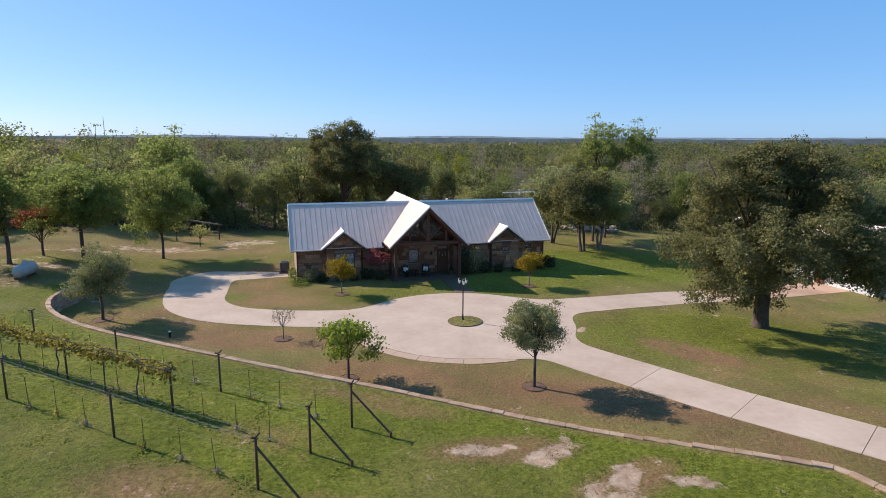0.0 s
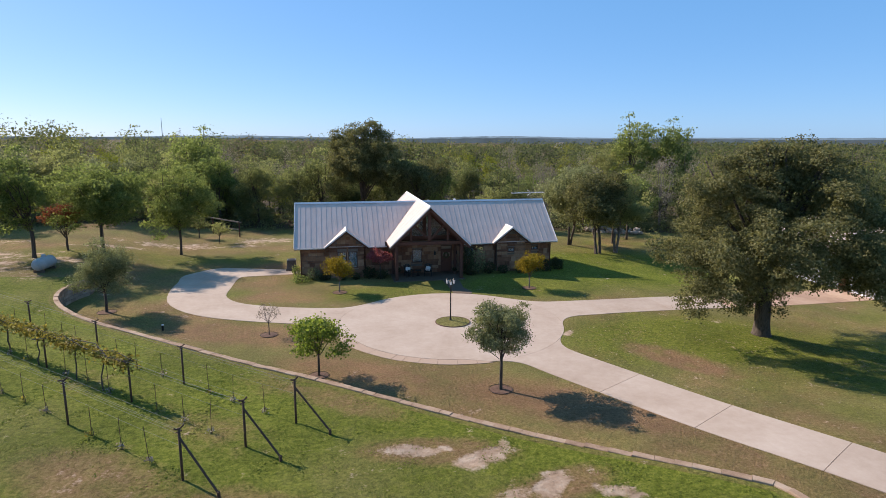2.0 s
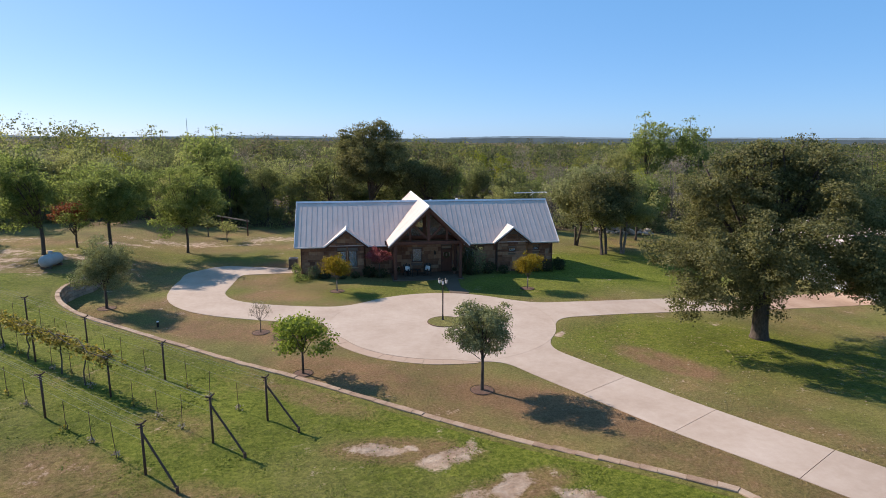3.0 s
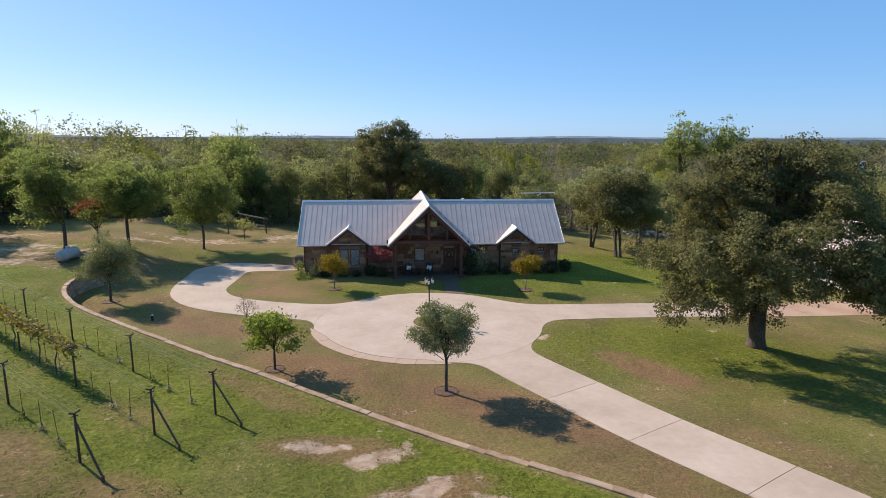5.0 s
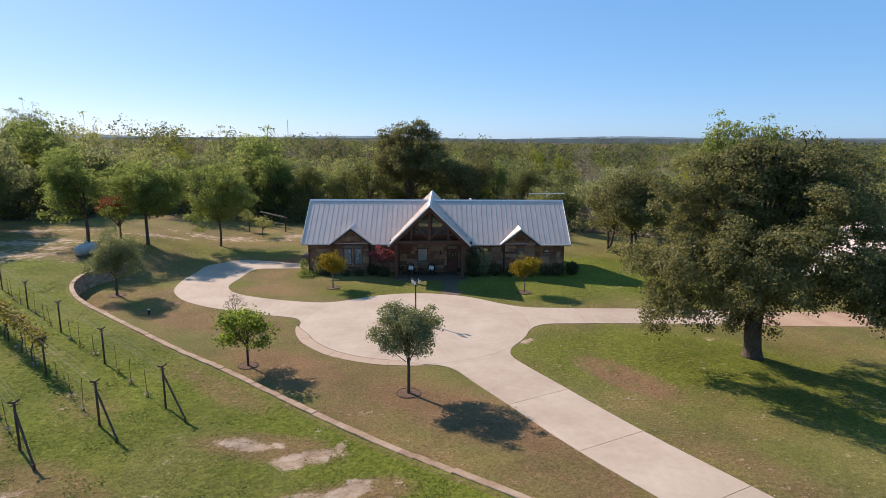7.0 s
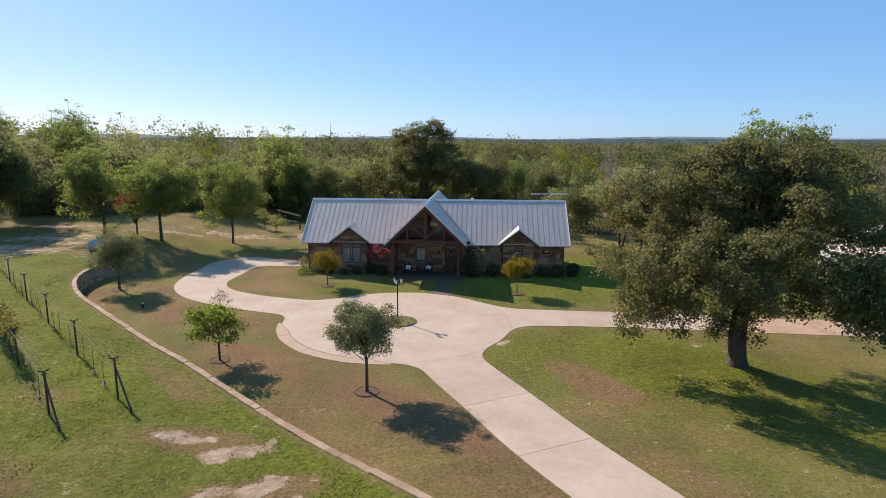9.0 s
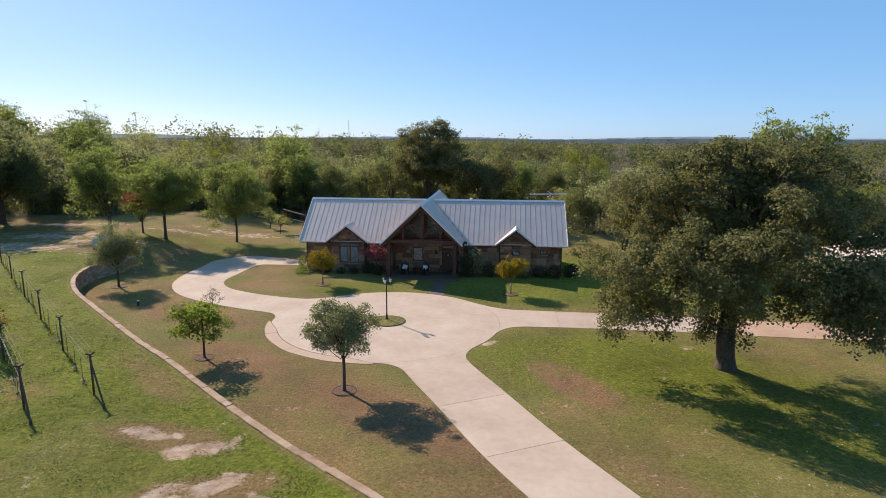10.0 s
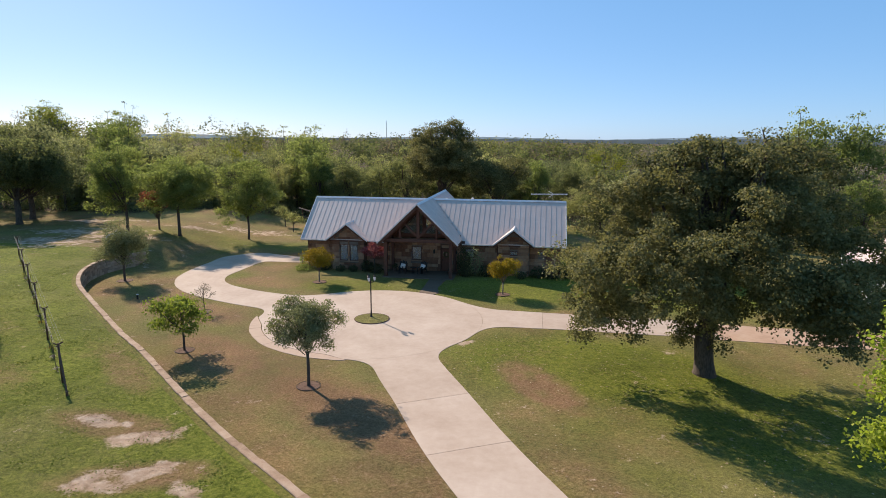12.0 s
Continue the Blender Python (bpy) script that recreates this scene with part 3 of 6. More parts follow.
    return tagged(new("ground", me), "mown lawn, dry grass and sandy patches", "ground", kind="structure")


build_ground()


# ---- concrete driveway ----
def clip_polygon(poly, fn):
    vals = [fn(px, py) for px, py in poly]
    out = []
    for i, (p, v) in enumerate(zip(poly, vals)):
        q, w = poly[(i + 1) % len(poly)], vals[(i + 1) % len(poly)]
        if v <= 0:
            out.append(p)
        if (v <= 0) != (w <= 0):
            t = v / (v - w)
            out.append((p[0] + t * (q[0] - p[0]), p[1] + t * (q[1] - p[1])))
    return out


def slab(limits, x0, x1, y0, y1, step, lift, thick):
    """A cast slab that covers where every limit is negative and follows the lie of the land."""
    xs, ys = np.arange(x0, x1 + step, step), np.arange(y0, y1 + step, step)
    X, Y = np.meshgrid(xs, ys)
    F = [f(X, Y) for f in limits]
    key, vs, fs = {}, [], []

    def vert(p):
        k = (round(p[0], 4), round(p[1], 4))
        if k not in key:
            key[k] = len(vs)
            vs.append(p)
        return key[k]

    for j in range(len(ys) - 1):
        for i in range(len(xs) - 1):
            corner = [max(f[b, a] for f in F) for a, b in ((i, j), (i + 1, j), (i + 1, j + 1), (i, j + 1))]
            if min(max(f[j, i], 0) for f in F) > step * 2 or any(min(f[j, i], f[j, i + 1], f[j + 1, i], f[j + 1, i + 1]) > 0 for f in F):
                continue
            poly = [(xs[i], ys[j]), (xs[i + 1], ys[j]), (xs[i + 1], ys[j + 1]), (xs[i], ys[j + 1])]
            if max(corner) > 0:
                for f in limits:
                    poly = clip_polygon(poly, lambda a, b: float(f(a, b)))
                    if len(poly) < 3:
                        break
            if len(poly) >= 3:
                ids = []
                for p in poly:
                    v = vert(p)
                    if v not in ids:
                        ids.append(v)
                if len(ids) >= 3:
                    fs.append(ids)
    if not fs:
        return None
    P = np.array(vs)
    top = land_base(P[:, 0], P[:, 1]) + lift
    edges = {}
    for f in fs:
        for a, b in zip(f, f[1:] + f[:1]):
            edges[(a, b)] = True
    rim = [(a, b) for a, b in edges if (b, a) not in edges]
    n = len(P)
    verts = [(px, py, pz) for (px, py), pz in zip(P, top)] + [(px, py, pz - thick) for (px, py), pz in zip(P, top)]
    return verts, fs + [(b, a, a + n, b + n) for a, b in rim]


def land_base(x, y):
    return yard_height(x, y)


def half_plane(px, py, nx, ny):
    l = math.hypot(nx, ny)
    return lambda x, y: ((x - px) * nx + (y - py) * ny) / l


def away(f, gap):
    return lambda x, y: -f(x, y) + gap


def build_driveway():
    drive = thing("driveway", "pale concrete driveway with a turning circle and saw-cut joints", "driveway")
    tagged(drive, kind="structure")
    circle = lambda x, y: np.hypot(x, y + 0.1) - 7.25
    G = 0.012
    # inner edge of the flagstone rim, by angle: it narrows towards both ends
    rim = lambda t: 6.75 + 0.62 * np.clip(1 - (t - 187) / 16, 0, 1) ** 1.4 + 0.62 * np.clip(1 - (276 - t) / 12, 0, 1) ** 1.4

    def apron(x, y):
        return np.maximum(np.maximum(rim(np.degrees(np.arctan2(y + 0.1, x)) % 360) - 0.03 - np.hypot(x, y + 0.1), half_plane(0, 0, -0.123, 1)(x, y)), half_plane(0, 0, 0.99, 0.1)(x, y))

    # south drive, slab by slab
    cuts = [half_plane(px, py, 0.5, -0.87) for px, py in ((4.0, -7.0), (6.15, -11.23), (8.3, -15.4), (10.65, -19.3), (13.2, -23.4))]
    pieces = [([driveway, circle, away(apron, 0.02)], (-8, 8, -8, 8))]
    for k, c in enumerate(cuts):
        lim = [driveway, away(c, G) if k else half_plane(5.0, -3.2, -0.35, 1.0), away(circle, G)]
        if k + 1 < len(cuts):
            lim.append(lambda x, y, q=cuts[k + 1]: q(x, y) + G)
        pieces.append((lim, (-2 if k == 0 else 2, 18, -28, -4)))
    # east drive
    east = [half_plane(px, 0, 1, 0) for px in (11.0, 16.5, 22.0, 28.0, 34.0)]
    pieces.append(([driveway, away(circle, G), east[0], half_plane(5.0, -3.19, 0.35, -1.0), half_plane(4.8, 0, -1, 0)], (4, 12, -5, 7)))
    for k, c in enumerate(east):
        lim = [driveway, away(c, G)]
        if k + 1 < len(east):
            lim.append(lambda x, y, q=east[k + 1]: q(x, y) + G)
        pieces.append((lim, (10, 41, -2, 9)))
    # west drive and court
    pieces.append(([driveway, away(circle, G), half_plane(-4.6, 0, 1, 0), half_plane(-11, 4, -0.95, 0.2), half_plane(-8, -1.6, -0.3, -1.0)], (-13, -4, -3, 8)))
    pieces.append(([driveway, away(half_plane(-11, 4, -0.95, 0.2), G), half_plane(-17, 10, -0.1, 1.0)], (-21, -9, 0, 11)))
    pieces.append(([driveway, away(half_plane(-17, 10, -0.1, 1.0), G), half_plane(-14.6, 0, 1, 0)], (-21, -13, 8, 22)))
    pieces.append(([driveway, away(half_plane(-14.6, 0, 1, 0), G), half_plane(0, 11, 0, -1)], (-15, -8, 10, 22)))
    for lim, (x0, x1, y0, y1) in pieces:
        data = slab(lim, x0, x1, y0, y1, 0.3, 0.014, 0.12)
        if data:
            part("slab", data, M_SANDY if min(v[0] for v in data[0]) > 21.5 else M_CONC, drive)
    # flagstones round the south-west rim of the circle
    edge_rng = random.Random(5)
    a = 187.0
    while a < 275.5:
        w = edge_rng.uniform(4.5, 8.5)
        b = 276.0 if a + w > 271 else a + w
        outer = edge_rng.uniform(7.42, 7.46)
        ring = [(r * math.cos(radians(t)), r * math.sin(radians(t)) - 0.1) for t, r in [(t, float(rim(t))) for t in np.linspace(a + 0.06, b - 0.06, 4)] + [(t, outer) for t in np.linspace(b - 0.06, a + 0.06, 4)]]
        bm = bmesh.new()
        up = edge_rng.uniform(0.016, 0.026)
        face = bm.faces.new([bm.verts.new((u, v, up)) for u, v in ring])
        low = bmesh.ops.extrude_face_region(bm, geom=[face])
        for v in low["geom"]:
            if isinstance(v, bmesh.types.BMVert):
                v.co.z = -0.1
        bmesh.ops.recalc_face_normals(bm, faces=bm.faces[:])
        part("flagstone", bm, M_APRON, drive)
        a = b
    return drive


build_driveway()


# ---- retaining wall ----
def build_retaining_wall():
    wall = thing("retaining_wall", "low curved stone retaining wall with a pale stone cap", "retaining wall")
    tagged(wall, kind="structure")
    rng = random.Random(11)
    line = WALL_LINE
    nrm = np.stack([-np.gradient(line[:, 1]), np.gradient(line[:, 0])], 1)
    nrm /= np.linalg.norm(nrm, axis=1)[:, None]
    top = land(*(line + nrm * 0.6).T) + 0.0
    base = yard_height(*line.T) - 0.25
    # core behind the facing
    vs, fs = [], []
    for p, n, t, b in zip(line, nrm, top, base):
        for off, z in ((-0.17, b), (-0.17, t), (0.06, t), (0.06, b)):
            vs.append((p[0] + n[0] * off, p[1] + n[1] * off, z))
    for i in range(len(line) - 1):
        for k in range(4):
            fs.append((4 * i + k, 4 * i + 4 + k, 4 * i + 4 + (k + 1) % 4, 4 * i + (k + 1) % 4))
    fs += [(3, 2, 1, 0), tuple(4 * (len(line) - 1) + k for k in range(4))]
    part("core", (vs, fs), M_MORTAR, wall)
    seg = np.concatenate([[0], np.cumsum(np.hypot(*np.diff(line, axis=0).T))])

    def at(s, off, z):
        i = min(int(np.searchsorted(seg, s, "right")) - 1, len(line) - 2)
        t = (s - seg[i]) / (seg[i + 1] - seg[i])
        p = line[i] * (1 - t) + line[i + 1] * t
        n = nrm[i] * (1 - t) + nrm[i + 1] * t
        return (p[0] + n[0] * off, p[1] + n[1] * off, z)

    def height(s):
        return float(np.interp(s, seg, top)), float(np.interp(s, seg, base))

    # turf drawn up to the back of the cap
    vs, fs, n = [], [], len(line)
    for p, q, t in zip(line, nrm, top):
        for off in (0.03, 0.16, 0.3, 0.42):
            x, y = p[0] + q[0] * off, p[1] + q[1] * off
            vs.append((x, y, land_at(x, y) + (0.025 if off < 0.4 else -0.05)))
    for i in range(n - 1):
        for k in range(3):
            fs.append((4 * i + k, 4 * i + 4 + k, 4 * i + 5 + k, 4 * i + 1 + k))
    verge = as_mesh("verge", (vs, fs), M_TURF, True)
    attr = verge.color_attributes.new("zones", "FLOAT_COLOR", "POINT")
    attr.data.foreach_set("color", np.tile((0.1, 0.3, 0.65, 1.0), len(vs)))
    part("verge", verge, M_TURF, wall, "grass growing up to the cap stones")

    # facing blocks on the yard side, laid in courses
    vs, fs = [], []
    courses = 6
    for c in range(courses):
        s = rng.uniform(0, 0.4)
        while s < seg[-1] - 0.2:
            w = rng.uniform(0.3, 0.6)
            e = min(s + w, seg[-1])
            t, b = height(s)
            z0, z1 = b + (t - b) * c / courses + 0.008, b + (t - b) * (c + 1) / courses - 0.008
            out = -0.19 - rng.uniform(0.0, 0.035)
            o = len(vs)
            vs += [at(q, d, z) for q in (s + 0.008, e - 0.008) for d, z in ((-0.15, z0), (out, z0 + 0.01), (out, z1 - 0.01), (-0.15, z1))]
            fs += [(o, o + 4, o + 5, o + 1), (o + 1, o + 5, o + 6, o + 2), (o + 2, o + 6, o + 7, o + 3), (o, o + 1, o + 2, o + 3), (o + 7, o + 6, o + 5, o + 4)]
            s = e
    tagged(part("block_facing", (vs, fs), M_BLOCK, wall, "coursed brown stone blocks"), kind="stuff")
    # cap stones
    s = 0.0
    while s < seg[-1] - 0.15:
        w = rng.uniform(0.45, 0.85)
        e = min(s + w, seg[-1])
        t, _ = height((s + e) / 2)
        a, b = 0.225 + rng.uniform(-0.015, 0.015), 0.07 + rng.uniform(-0.015, 0.015)
        up, tip = t + 0.085 + rng.uniform(-0.012, 0.012), rng.uniform(-0.008, 0.008)
        v = [at(q, d, z) for q, k in ((s + 0.007, 0), (e - 0.007, 1)) for d, z in ((-a, t - 0.01), (-a, up - 0.02 + tip * k), (-a + 0.03, up + tip * k), (b - 0.03, up + tip * k), (b, up - 0.02 + tip * k), (b, t - 0.06))]
        f = [(i, 6 + i, 6 + (i + 1) % 6, (i + 1) % 6) for i in range(6)] + [(5, 4, 3, 2, 1, 0), (6, 7, 8, 9, 10, 11)]
        part("cap_stone", (v, f), M_CAP, wall)
        s = e
    return wall


# ---- the house ----
HX0, HX1, HY0, HY1 = -9.95, 12.45, 14.35, 21.65     # outer walls
RX0, RX1, EY0, EY1, RIDGE_Y = -10.42, 12.88, 13.8, 22.2, 18.0
EAVE_Z, RIDGE_Z = 2.68, 6.03
SLOPE = (RIDGE_Z - EAVE_Z) / (RIDGE_Y - EY0)
GX, G_HALF, G_TOP, G_LOW, GY0, GY1 = 0.72, 3.38, 6.26, 2.98, 11.2, 25.8
G_SLOPE = (G_TOP - G_LOW) / G_HALF
PANEL = 0.452


def seam_panel(length, width=PANEL):
    """One standing-seam pan, lying along +y with its seam on the left edge, top face at z = 0."""
    prof = [(0, -0.02), (0, 0.012), (0.03, 0.012), (0.034, 0.0), (width, 0.0), (width, -0.02)]
    vs = [(u, y, z) for y in (0, length) for u, z in prof]
    n = len(prof)
    fs = [(i, (i + 1) % n, n + (i + 1) % n, n + i) for i in range(n)] + [tuple(range(n))[::-1], tuple(range(n, 2 * n))]
    return vs, fs


def stone_field(parent, x0, x1, z0, z1, y, openings, seed, roof_line=None):
    """Rough ashlar on a wall that faces -y: each stone its own block."""
    rng = random.Random(seed)
    bm = box(-0.5, 0.5, -0.5, 0.5, -0.5, 0.5, 0.04)
    me = as_mesh("stone", bm, M_STONE)
    z = z0
    while z < z1 - 0.08:
        h = min(rng.choice((0.2, 0.28, 0.36, 0.42)), z1 - z)
        if z1 - z - h < 0.1:
            h = z1 - z
        x = x0 - rng.uniform(0, 0.4)
        while x < x1 - 0.02:
            w = rng.uniform(0.32, 0.95)
            pieces = [(max(x, x0), min(x + w, x1))]
            for ox0, ox1, oz0, oz1 in openings:
                if z + h > oz0 + 0.02 and z < oz1 - 0.02:
                    cutp = []
                    for a, b in pieces:
                        if b <= ox0 or a >= ox1:
                            cutp.append((a, b))
                        else:
                            if a < ox0:
                                cutp.append((a, ox0))
                            if b > ox1:
                                cutp.append((ox1, b))
                    pieces = cutp
            for a, b in pieces:
                if roof_line:
                    lo, hi = roof_line(z + h)
                    a, b = max(a, lo), min(b, hi)
                if b - a < 0.09:
                    continue
                ob = part("stone", me, M_STONE, parent)
                d = rng.uniform(0.05, 0.09)
                ob.location = ((a + b) / 2, y - d / 2 + 0.02, z + h / 2)
                ob.scale = (b - a - 0.018, d, h - 0.018)
            x += w
        z += h


def window_unit(house, x0, x1, z0, z1, y, blind=True, mullions=0):
    """A framed window in a wall that faces -y, with its pane and a lowered blind behind it."""
    w = part("window", box(x0, x1, y + 0.16, y + 0.19, z0, z1), M_BLIND if blind else M_SHADE, house, "framed window with a pale blind" if blind else "framed window with a dark blind")
    bm = bmesh.new()
    for a, b, c, d in ((x0, x0 + 0.06, z0, z1), (x1 - 0.06, x1, z0, z1), (x0 + 0.06, x1 - 0.06, z1 - 0.06, z1), (x0 + 0.06, x1 - 0.06, z0, z0 + 0.06)):
        add_box(bm, a, b, y - 0.01, y + 0.1, c, d)
    for k in range(mullions):
        mx = x0 + (x1 - x0) * (k + 1) / (mullions + 1)
        add_box(bm, mx - 0.05, mx + 0.05, y - 0.005, y + 0.09, z0 + 0.06, z1 - 0.06)
    part("window_frame", bm, M_TIMBER, w)
    pane = part("pane", box(x0 + 0.05, x1 - 0.05, y + 0.04, y + 0.05, z0 + 0.05, z1 - 0.05), M_GLASS, w)
    pane.visible_shadow = False
    part("window_sill", box(x0 - 0.08, x1 + 0.08, y - 0.12, y + 0.02, z0 - 0.09, z0 - 0.01, 0.01), M_CAP, w)
    return w


def holed_wall(x0, x1, z0, z1, y0, y1, openings):
    """A wall slab with rectangular openings through it."""
    bm = bmesh.new()
    xs = sorted({x0, x1, *(v for o in openings for v in o[:2])})
    zs = sorted({z0, z1, *(v for o in openings for v in o[2:])})
    for a, b in zip(xs, xs[1:]):
        run = None
        for c, d in zip(zs, zs[1:]):
            if any(a >= o[0] and b <= o[1] and c >= o[2] and d <= o[3] for o in openings):
                if run:
                    add_box(bm, a, b, y0, y1, *run)
                run = None
            else:
                run = (run[0], d) if run else (c, d)
        if run:
            add_box(bm, a, b, y0, y1, *run)
    return bm


def small_gable(house, roof, x0, x1, top, seed, openings):
    """A shallow stone bay with its own little gable over the eave."""
    cx, half = (x0 + x1) / 2, (x1 - x0) / 2
    y_front, y_wall = 13.42, 13.9
    low = EAVE_Z + 0.02
    slope = (top - low) / half
    y_back = RIDGE_Y - (RIDGE_Z - top) / SLOPE + 0.15
    wx0, wx1 = x0 + 0.42, x1 - 0.42
    bay = part("bay_wall", holed_wall(wx0, wx1, -0.1, low, y_wall, HY0 + 0.02, openings), M_MORTAR, house, "rough sandstone bay wall")
    part("gable_wall", prism([(wx0, low), (wx1, low), (cx + 0.02, top - 0.2), (cx - 0.02, top - 0.2)], "y", y_wall, HY0 + 0.4), M_MORTAR, house)
    stone_field(bay, wx0, wx1, 0, top - 0.2, y_wall, openings, seed, lambda z: (cx - (top - 0.22 - z) / slope, cx + (top - 0.22 - z) / slope) if z > low - 0.25 else (wx0, wx1))
    for sgn in (-1, 1):
        deck = [(cx, top), (cx + sgn * half, low), (cx + sgn * half, low - 0.11), (cx, top - 0.13)]
        part("roof_deck", prism(deck, "y", y_front + 0.03, y_back), M_TIMBER, house)
        q = part("gable_roof", prism([(cx, top + 0.03), (cx + sgn * (half + 0.04), low - 0.01), (cx + sgn * (half + 0.04), low - 0.04), (cx, top)], "y", y_front, y_back), M_ROOF, house)
        part("rake_trim", beam((cx + sgn * 0.0, y_front - 0.01, top + 0.0), (cx + sgn * (half + 0.03), y_front - 0.01, low - 0.05), 0.04, 0.11), M_TRIM, q)
    for name, m_y in (("fascia", y_front + 0.035),):
        for sgn in (-1, 1):
            part(name, beam((cx, m_y, top - 0.12), (cx + sgn * (half - 0.03), m_y, low - 0.15), 0.05, 0.16), M_TIMBER, house)
    part("ridge_cap", prism([(cx - 0.1, top - 0.02), (cx, top + 0.07), (cx + 0.1, top - 0.02)], "y", y_front - 0.02, y_back), M_TRIM, house)


def build_house():
    house = thing("house", "long single-storey stone ranch house with a galvanised standing-seam roof", "house")
    part("foundation", box(HX0 - 0.05, HX1 + 0.05, HY0 - 0.02, HY1 + 0.05, -0.7, 0.06), M_WALK, house)
    part("floor", box(HX0 + 0.3, HX1 - 0.3, HY0 + 0.3, HY1 - 0.3, 0.06, 0.12), M_INSIDE, house)
    # front wall with its openings
    L_WIN = [(-6.85, -6.08, 0.8, 2.25), (-5.94, -5.17, 0.8, 2.25)]
    R_WIN = [(8.2, 8.85, 1.75, 2.15)]
    porch = [(-0.4, 0.5, 1.0, 2.2), (2.17, 3.17, 0.06, 2.46)]
    side = [(4.35, 5.15, 1.35, 2.2), (10.6, 11.2, 1.8, 2.15)]
    front_open = porch + side
    bays = [(-7.5, -4.65), (7.2, 9.85)]
    front = part("front_wall", holed_wall(HX0, HX1, 0, EAVE_Z + 0.35, HY0, HY0 + 0.25, front_open), M_MORTAR, house, "rough brown sandstone wall")
    for a, b, s in ((HX0, bays[0][0], 1), (bays[0][1], -2.2, 2), (-2.2, 3.65, 3), (3.65, bays[1][0], 4), (bays[1][1], HX1, 5)):
        stone_field(front, a, b, 0.06, EAVE_Z - 0.05, HY0, front_open, 20 + s)
    part("back_wall", box(HX0, HX1, HY1 - 0.25, HY1, 0, EAVE_Z + 0.35), M_MORTAR, house)
    for x in (HX0, HX1 - 0.25):
        prof = [(HY0 + 0.25, 0), (HY1 - 0.25, 0), (HY1 - 0.25, 2.9), (RIDGE_Y, RIDGE_Z - 0.2), (HY0 + 0.25, 2.9)]
        part("end_wall", prism(prof, "x", x, x + 0.25), M_BLOCK, house, "rough brown sandstone end wall")
    # main roof
    run = math.hypot(RIDGE_Y - EY0, RIDGE_Z - EAVE_Z)
    tilt = math.degrees(math.atan(SLOPE))
    valley = lambda d: RIDGE_Y - (G_SLOPE * d - (G_TOP - RIDGE_Z)) / SLOPE
    roof = part("roof", prism([(EY0 + 0.05, EAVE_Z - 0.06), (RIDGE_Y, RIDGE_Z - 0.06), (EY1 - 0.05, EAVE_Z - 0.06), (EY1 - 0.05, EAVE_Z - 0.18), (RIDGE_Y, RIDGE_Z - 0.2), (EY0 + 0.05, EAVE_Z - 0.18)], "x", RX0 + 0.03, GX - G_HALF + 0.25), M_TIMBER, house, "galvanised standing-seam metal roof")
    part("roof_deck", prism([(EY0 + 0.05, EAVE_Z - 0.06), (RIDGE_Y, RIDGE_Z - 0.06), (EY1 - 0.05, EAVE_Z - 0.06), (EY1 - 0.05, EAVE_Z - 0.18), (RIDGE_Y, RIDGE_Z - 0.2), (EY0 + 0.05, EAVE_Z - 0.18)], "x", GX + G_HALF - 0.25, RX1 - 0.03), M_TIMBER, house)
    full = as_mesh("panel", seam_panel(run + 0.03), M_ROOF)
    count = int(round((RX1 - RX0) / PANEL))
    width = (RX1 - RX0) / count
    for k in range(count):
        x = RX0 + k * width
        d = max(0.0, min(abs(x - GX), abs(x + width - GX)))
        if x < GX < x + width:
            d = 0.0
        cut = min(1.0, max(0.0, (valley(d) - 0.35 - EY0) / (RIDGE_Y - EY0)))
        me = full
        if cut > 0 and d < G_HALF:
            if cut > 0.97:
                me = None
            else:
                me = as_mesh("panel", seam_panel((run + 0.03) * (1 - cut)), M_ROOF)
        else:
            cut = 0.0
        if me:
            ob = part("panel", me, M_ROOF, roof)
            ob.matrix_basis = pose(x, EY0 + cut * (RIDGE_Y - EY0), EAVE_Z + cut * (RIDGE_Z - EAVE_Z), tilt) @ Matrix.Translation((0, -0.02, 0))
        if abs(x + width / 2 - GX) > 1.2:
            ob = part("panel", full, M_ROOF, roof)
            ob.matrix_basis = Matrix.Translation((x + width, EY1, EAVE_Z)) @ pose(0, 0, 0, 0, 0, 180) @ pose(0, 0, 0, tilt)
    for a, b in ((RX0 - 0.02, GX - 0.1), (GX + 0.1, RX1 + 0.02)):
        part("ridge_cap", prism([(RIDGE_Y - 0.16, RIDGE_Z - 0.07), (RIDGE_Y, RIDGE_Z + 0.075), (RIDGE_Y + 0.16, RIDGE_Z - 0.07)], "x", a, b), M_TRIM, house)
    for a, b in ((RX0 + 0.02, -7.98), (-4.16, GX - G_HALF - 0.02), (GX + G_HALF + 0.02, 6.74), (10.28, RX1 - 0.02)):
        part("gutter", prism([(EY0 - 0.11, EAVE_Z - 0.02), (EY0 - 0.13, EAVE_Z - 0.02), (EY0 - 0.11, EAVE_Z - 0.12), (EY0 + 0.02, EAVE_Z - 0.13), (EY0 + 0.02, EAVE_Z - 0.03)], "x", a, b), M_TRIM, house)
    for x in (RX0, RX1):
        for sgn in (-1, 1):
            part("rake_trim", beam((x, RIDGE_Y, RIDGE_Z - 0.03), (x, RIDGE_Y + sgn * (RIDGE_Y - EY0), EAVE_Z - 0.03), 0.05, 0.13), M_TRIM, house)
    for x in (-4.55, 7.1, HX1 - 0.12, HX0 + 0.02):
        part("downspout", box(x, x + 0.08, HY0 - 0.17, HY0 - 0.1, 0.1, EAVE_Z - 0.1, 0.01), M_TIMBER, house)
    # the tall cross gable, front to back
    g_run = math.hypot(G_HALF, G_TOP - G_LOW)
    g_tilt = math.degrees(math.atan(G_SLOPE))
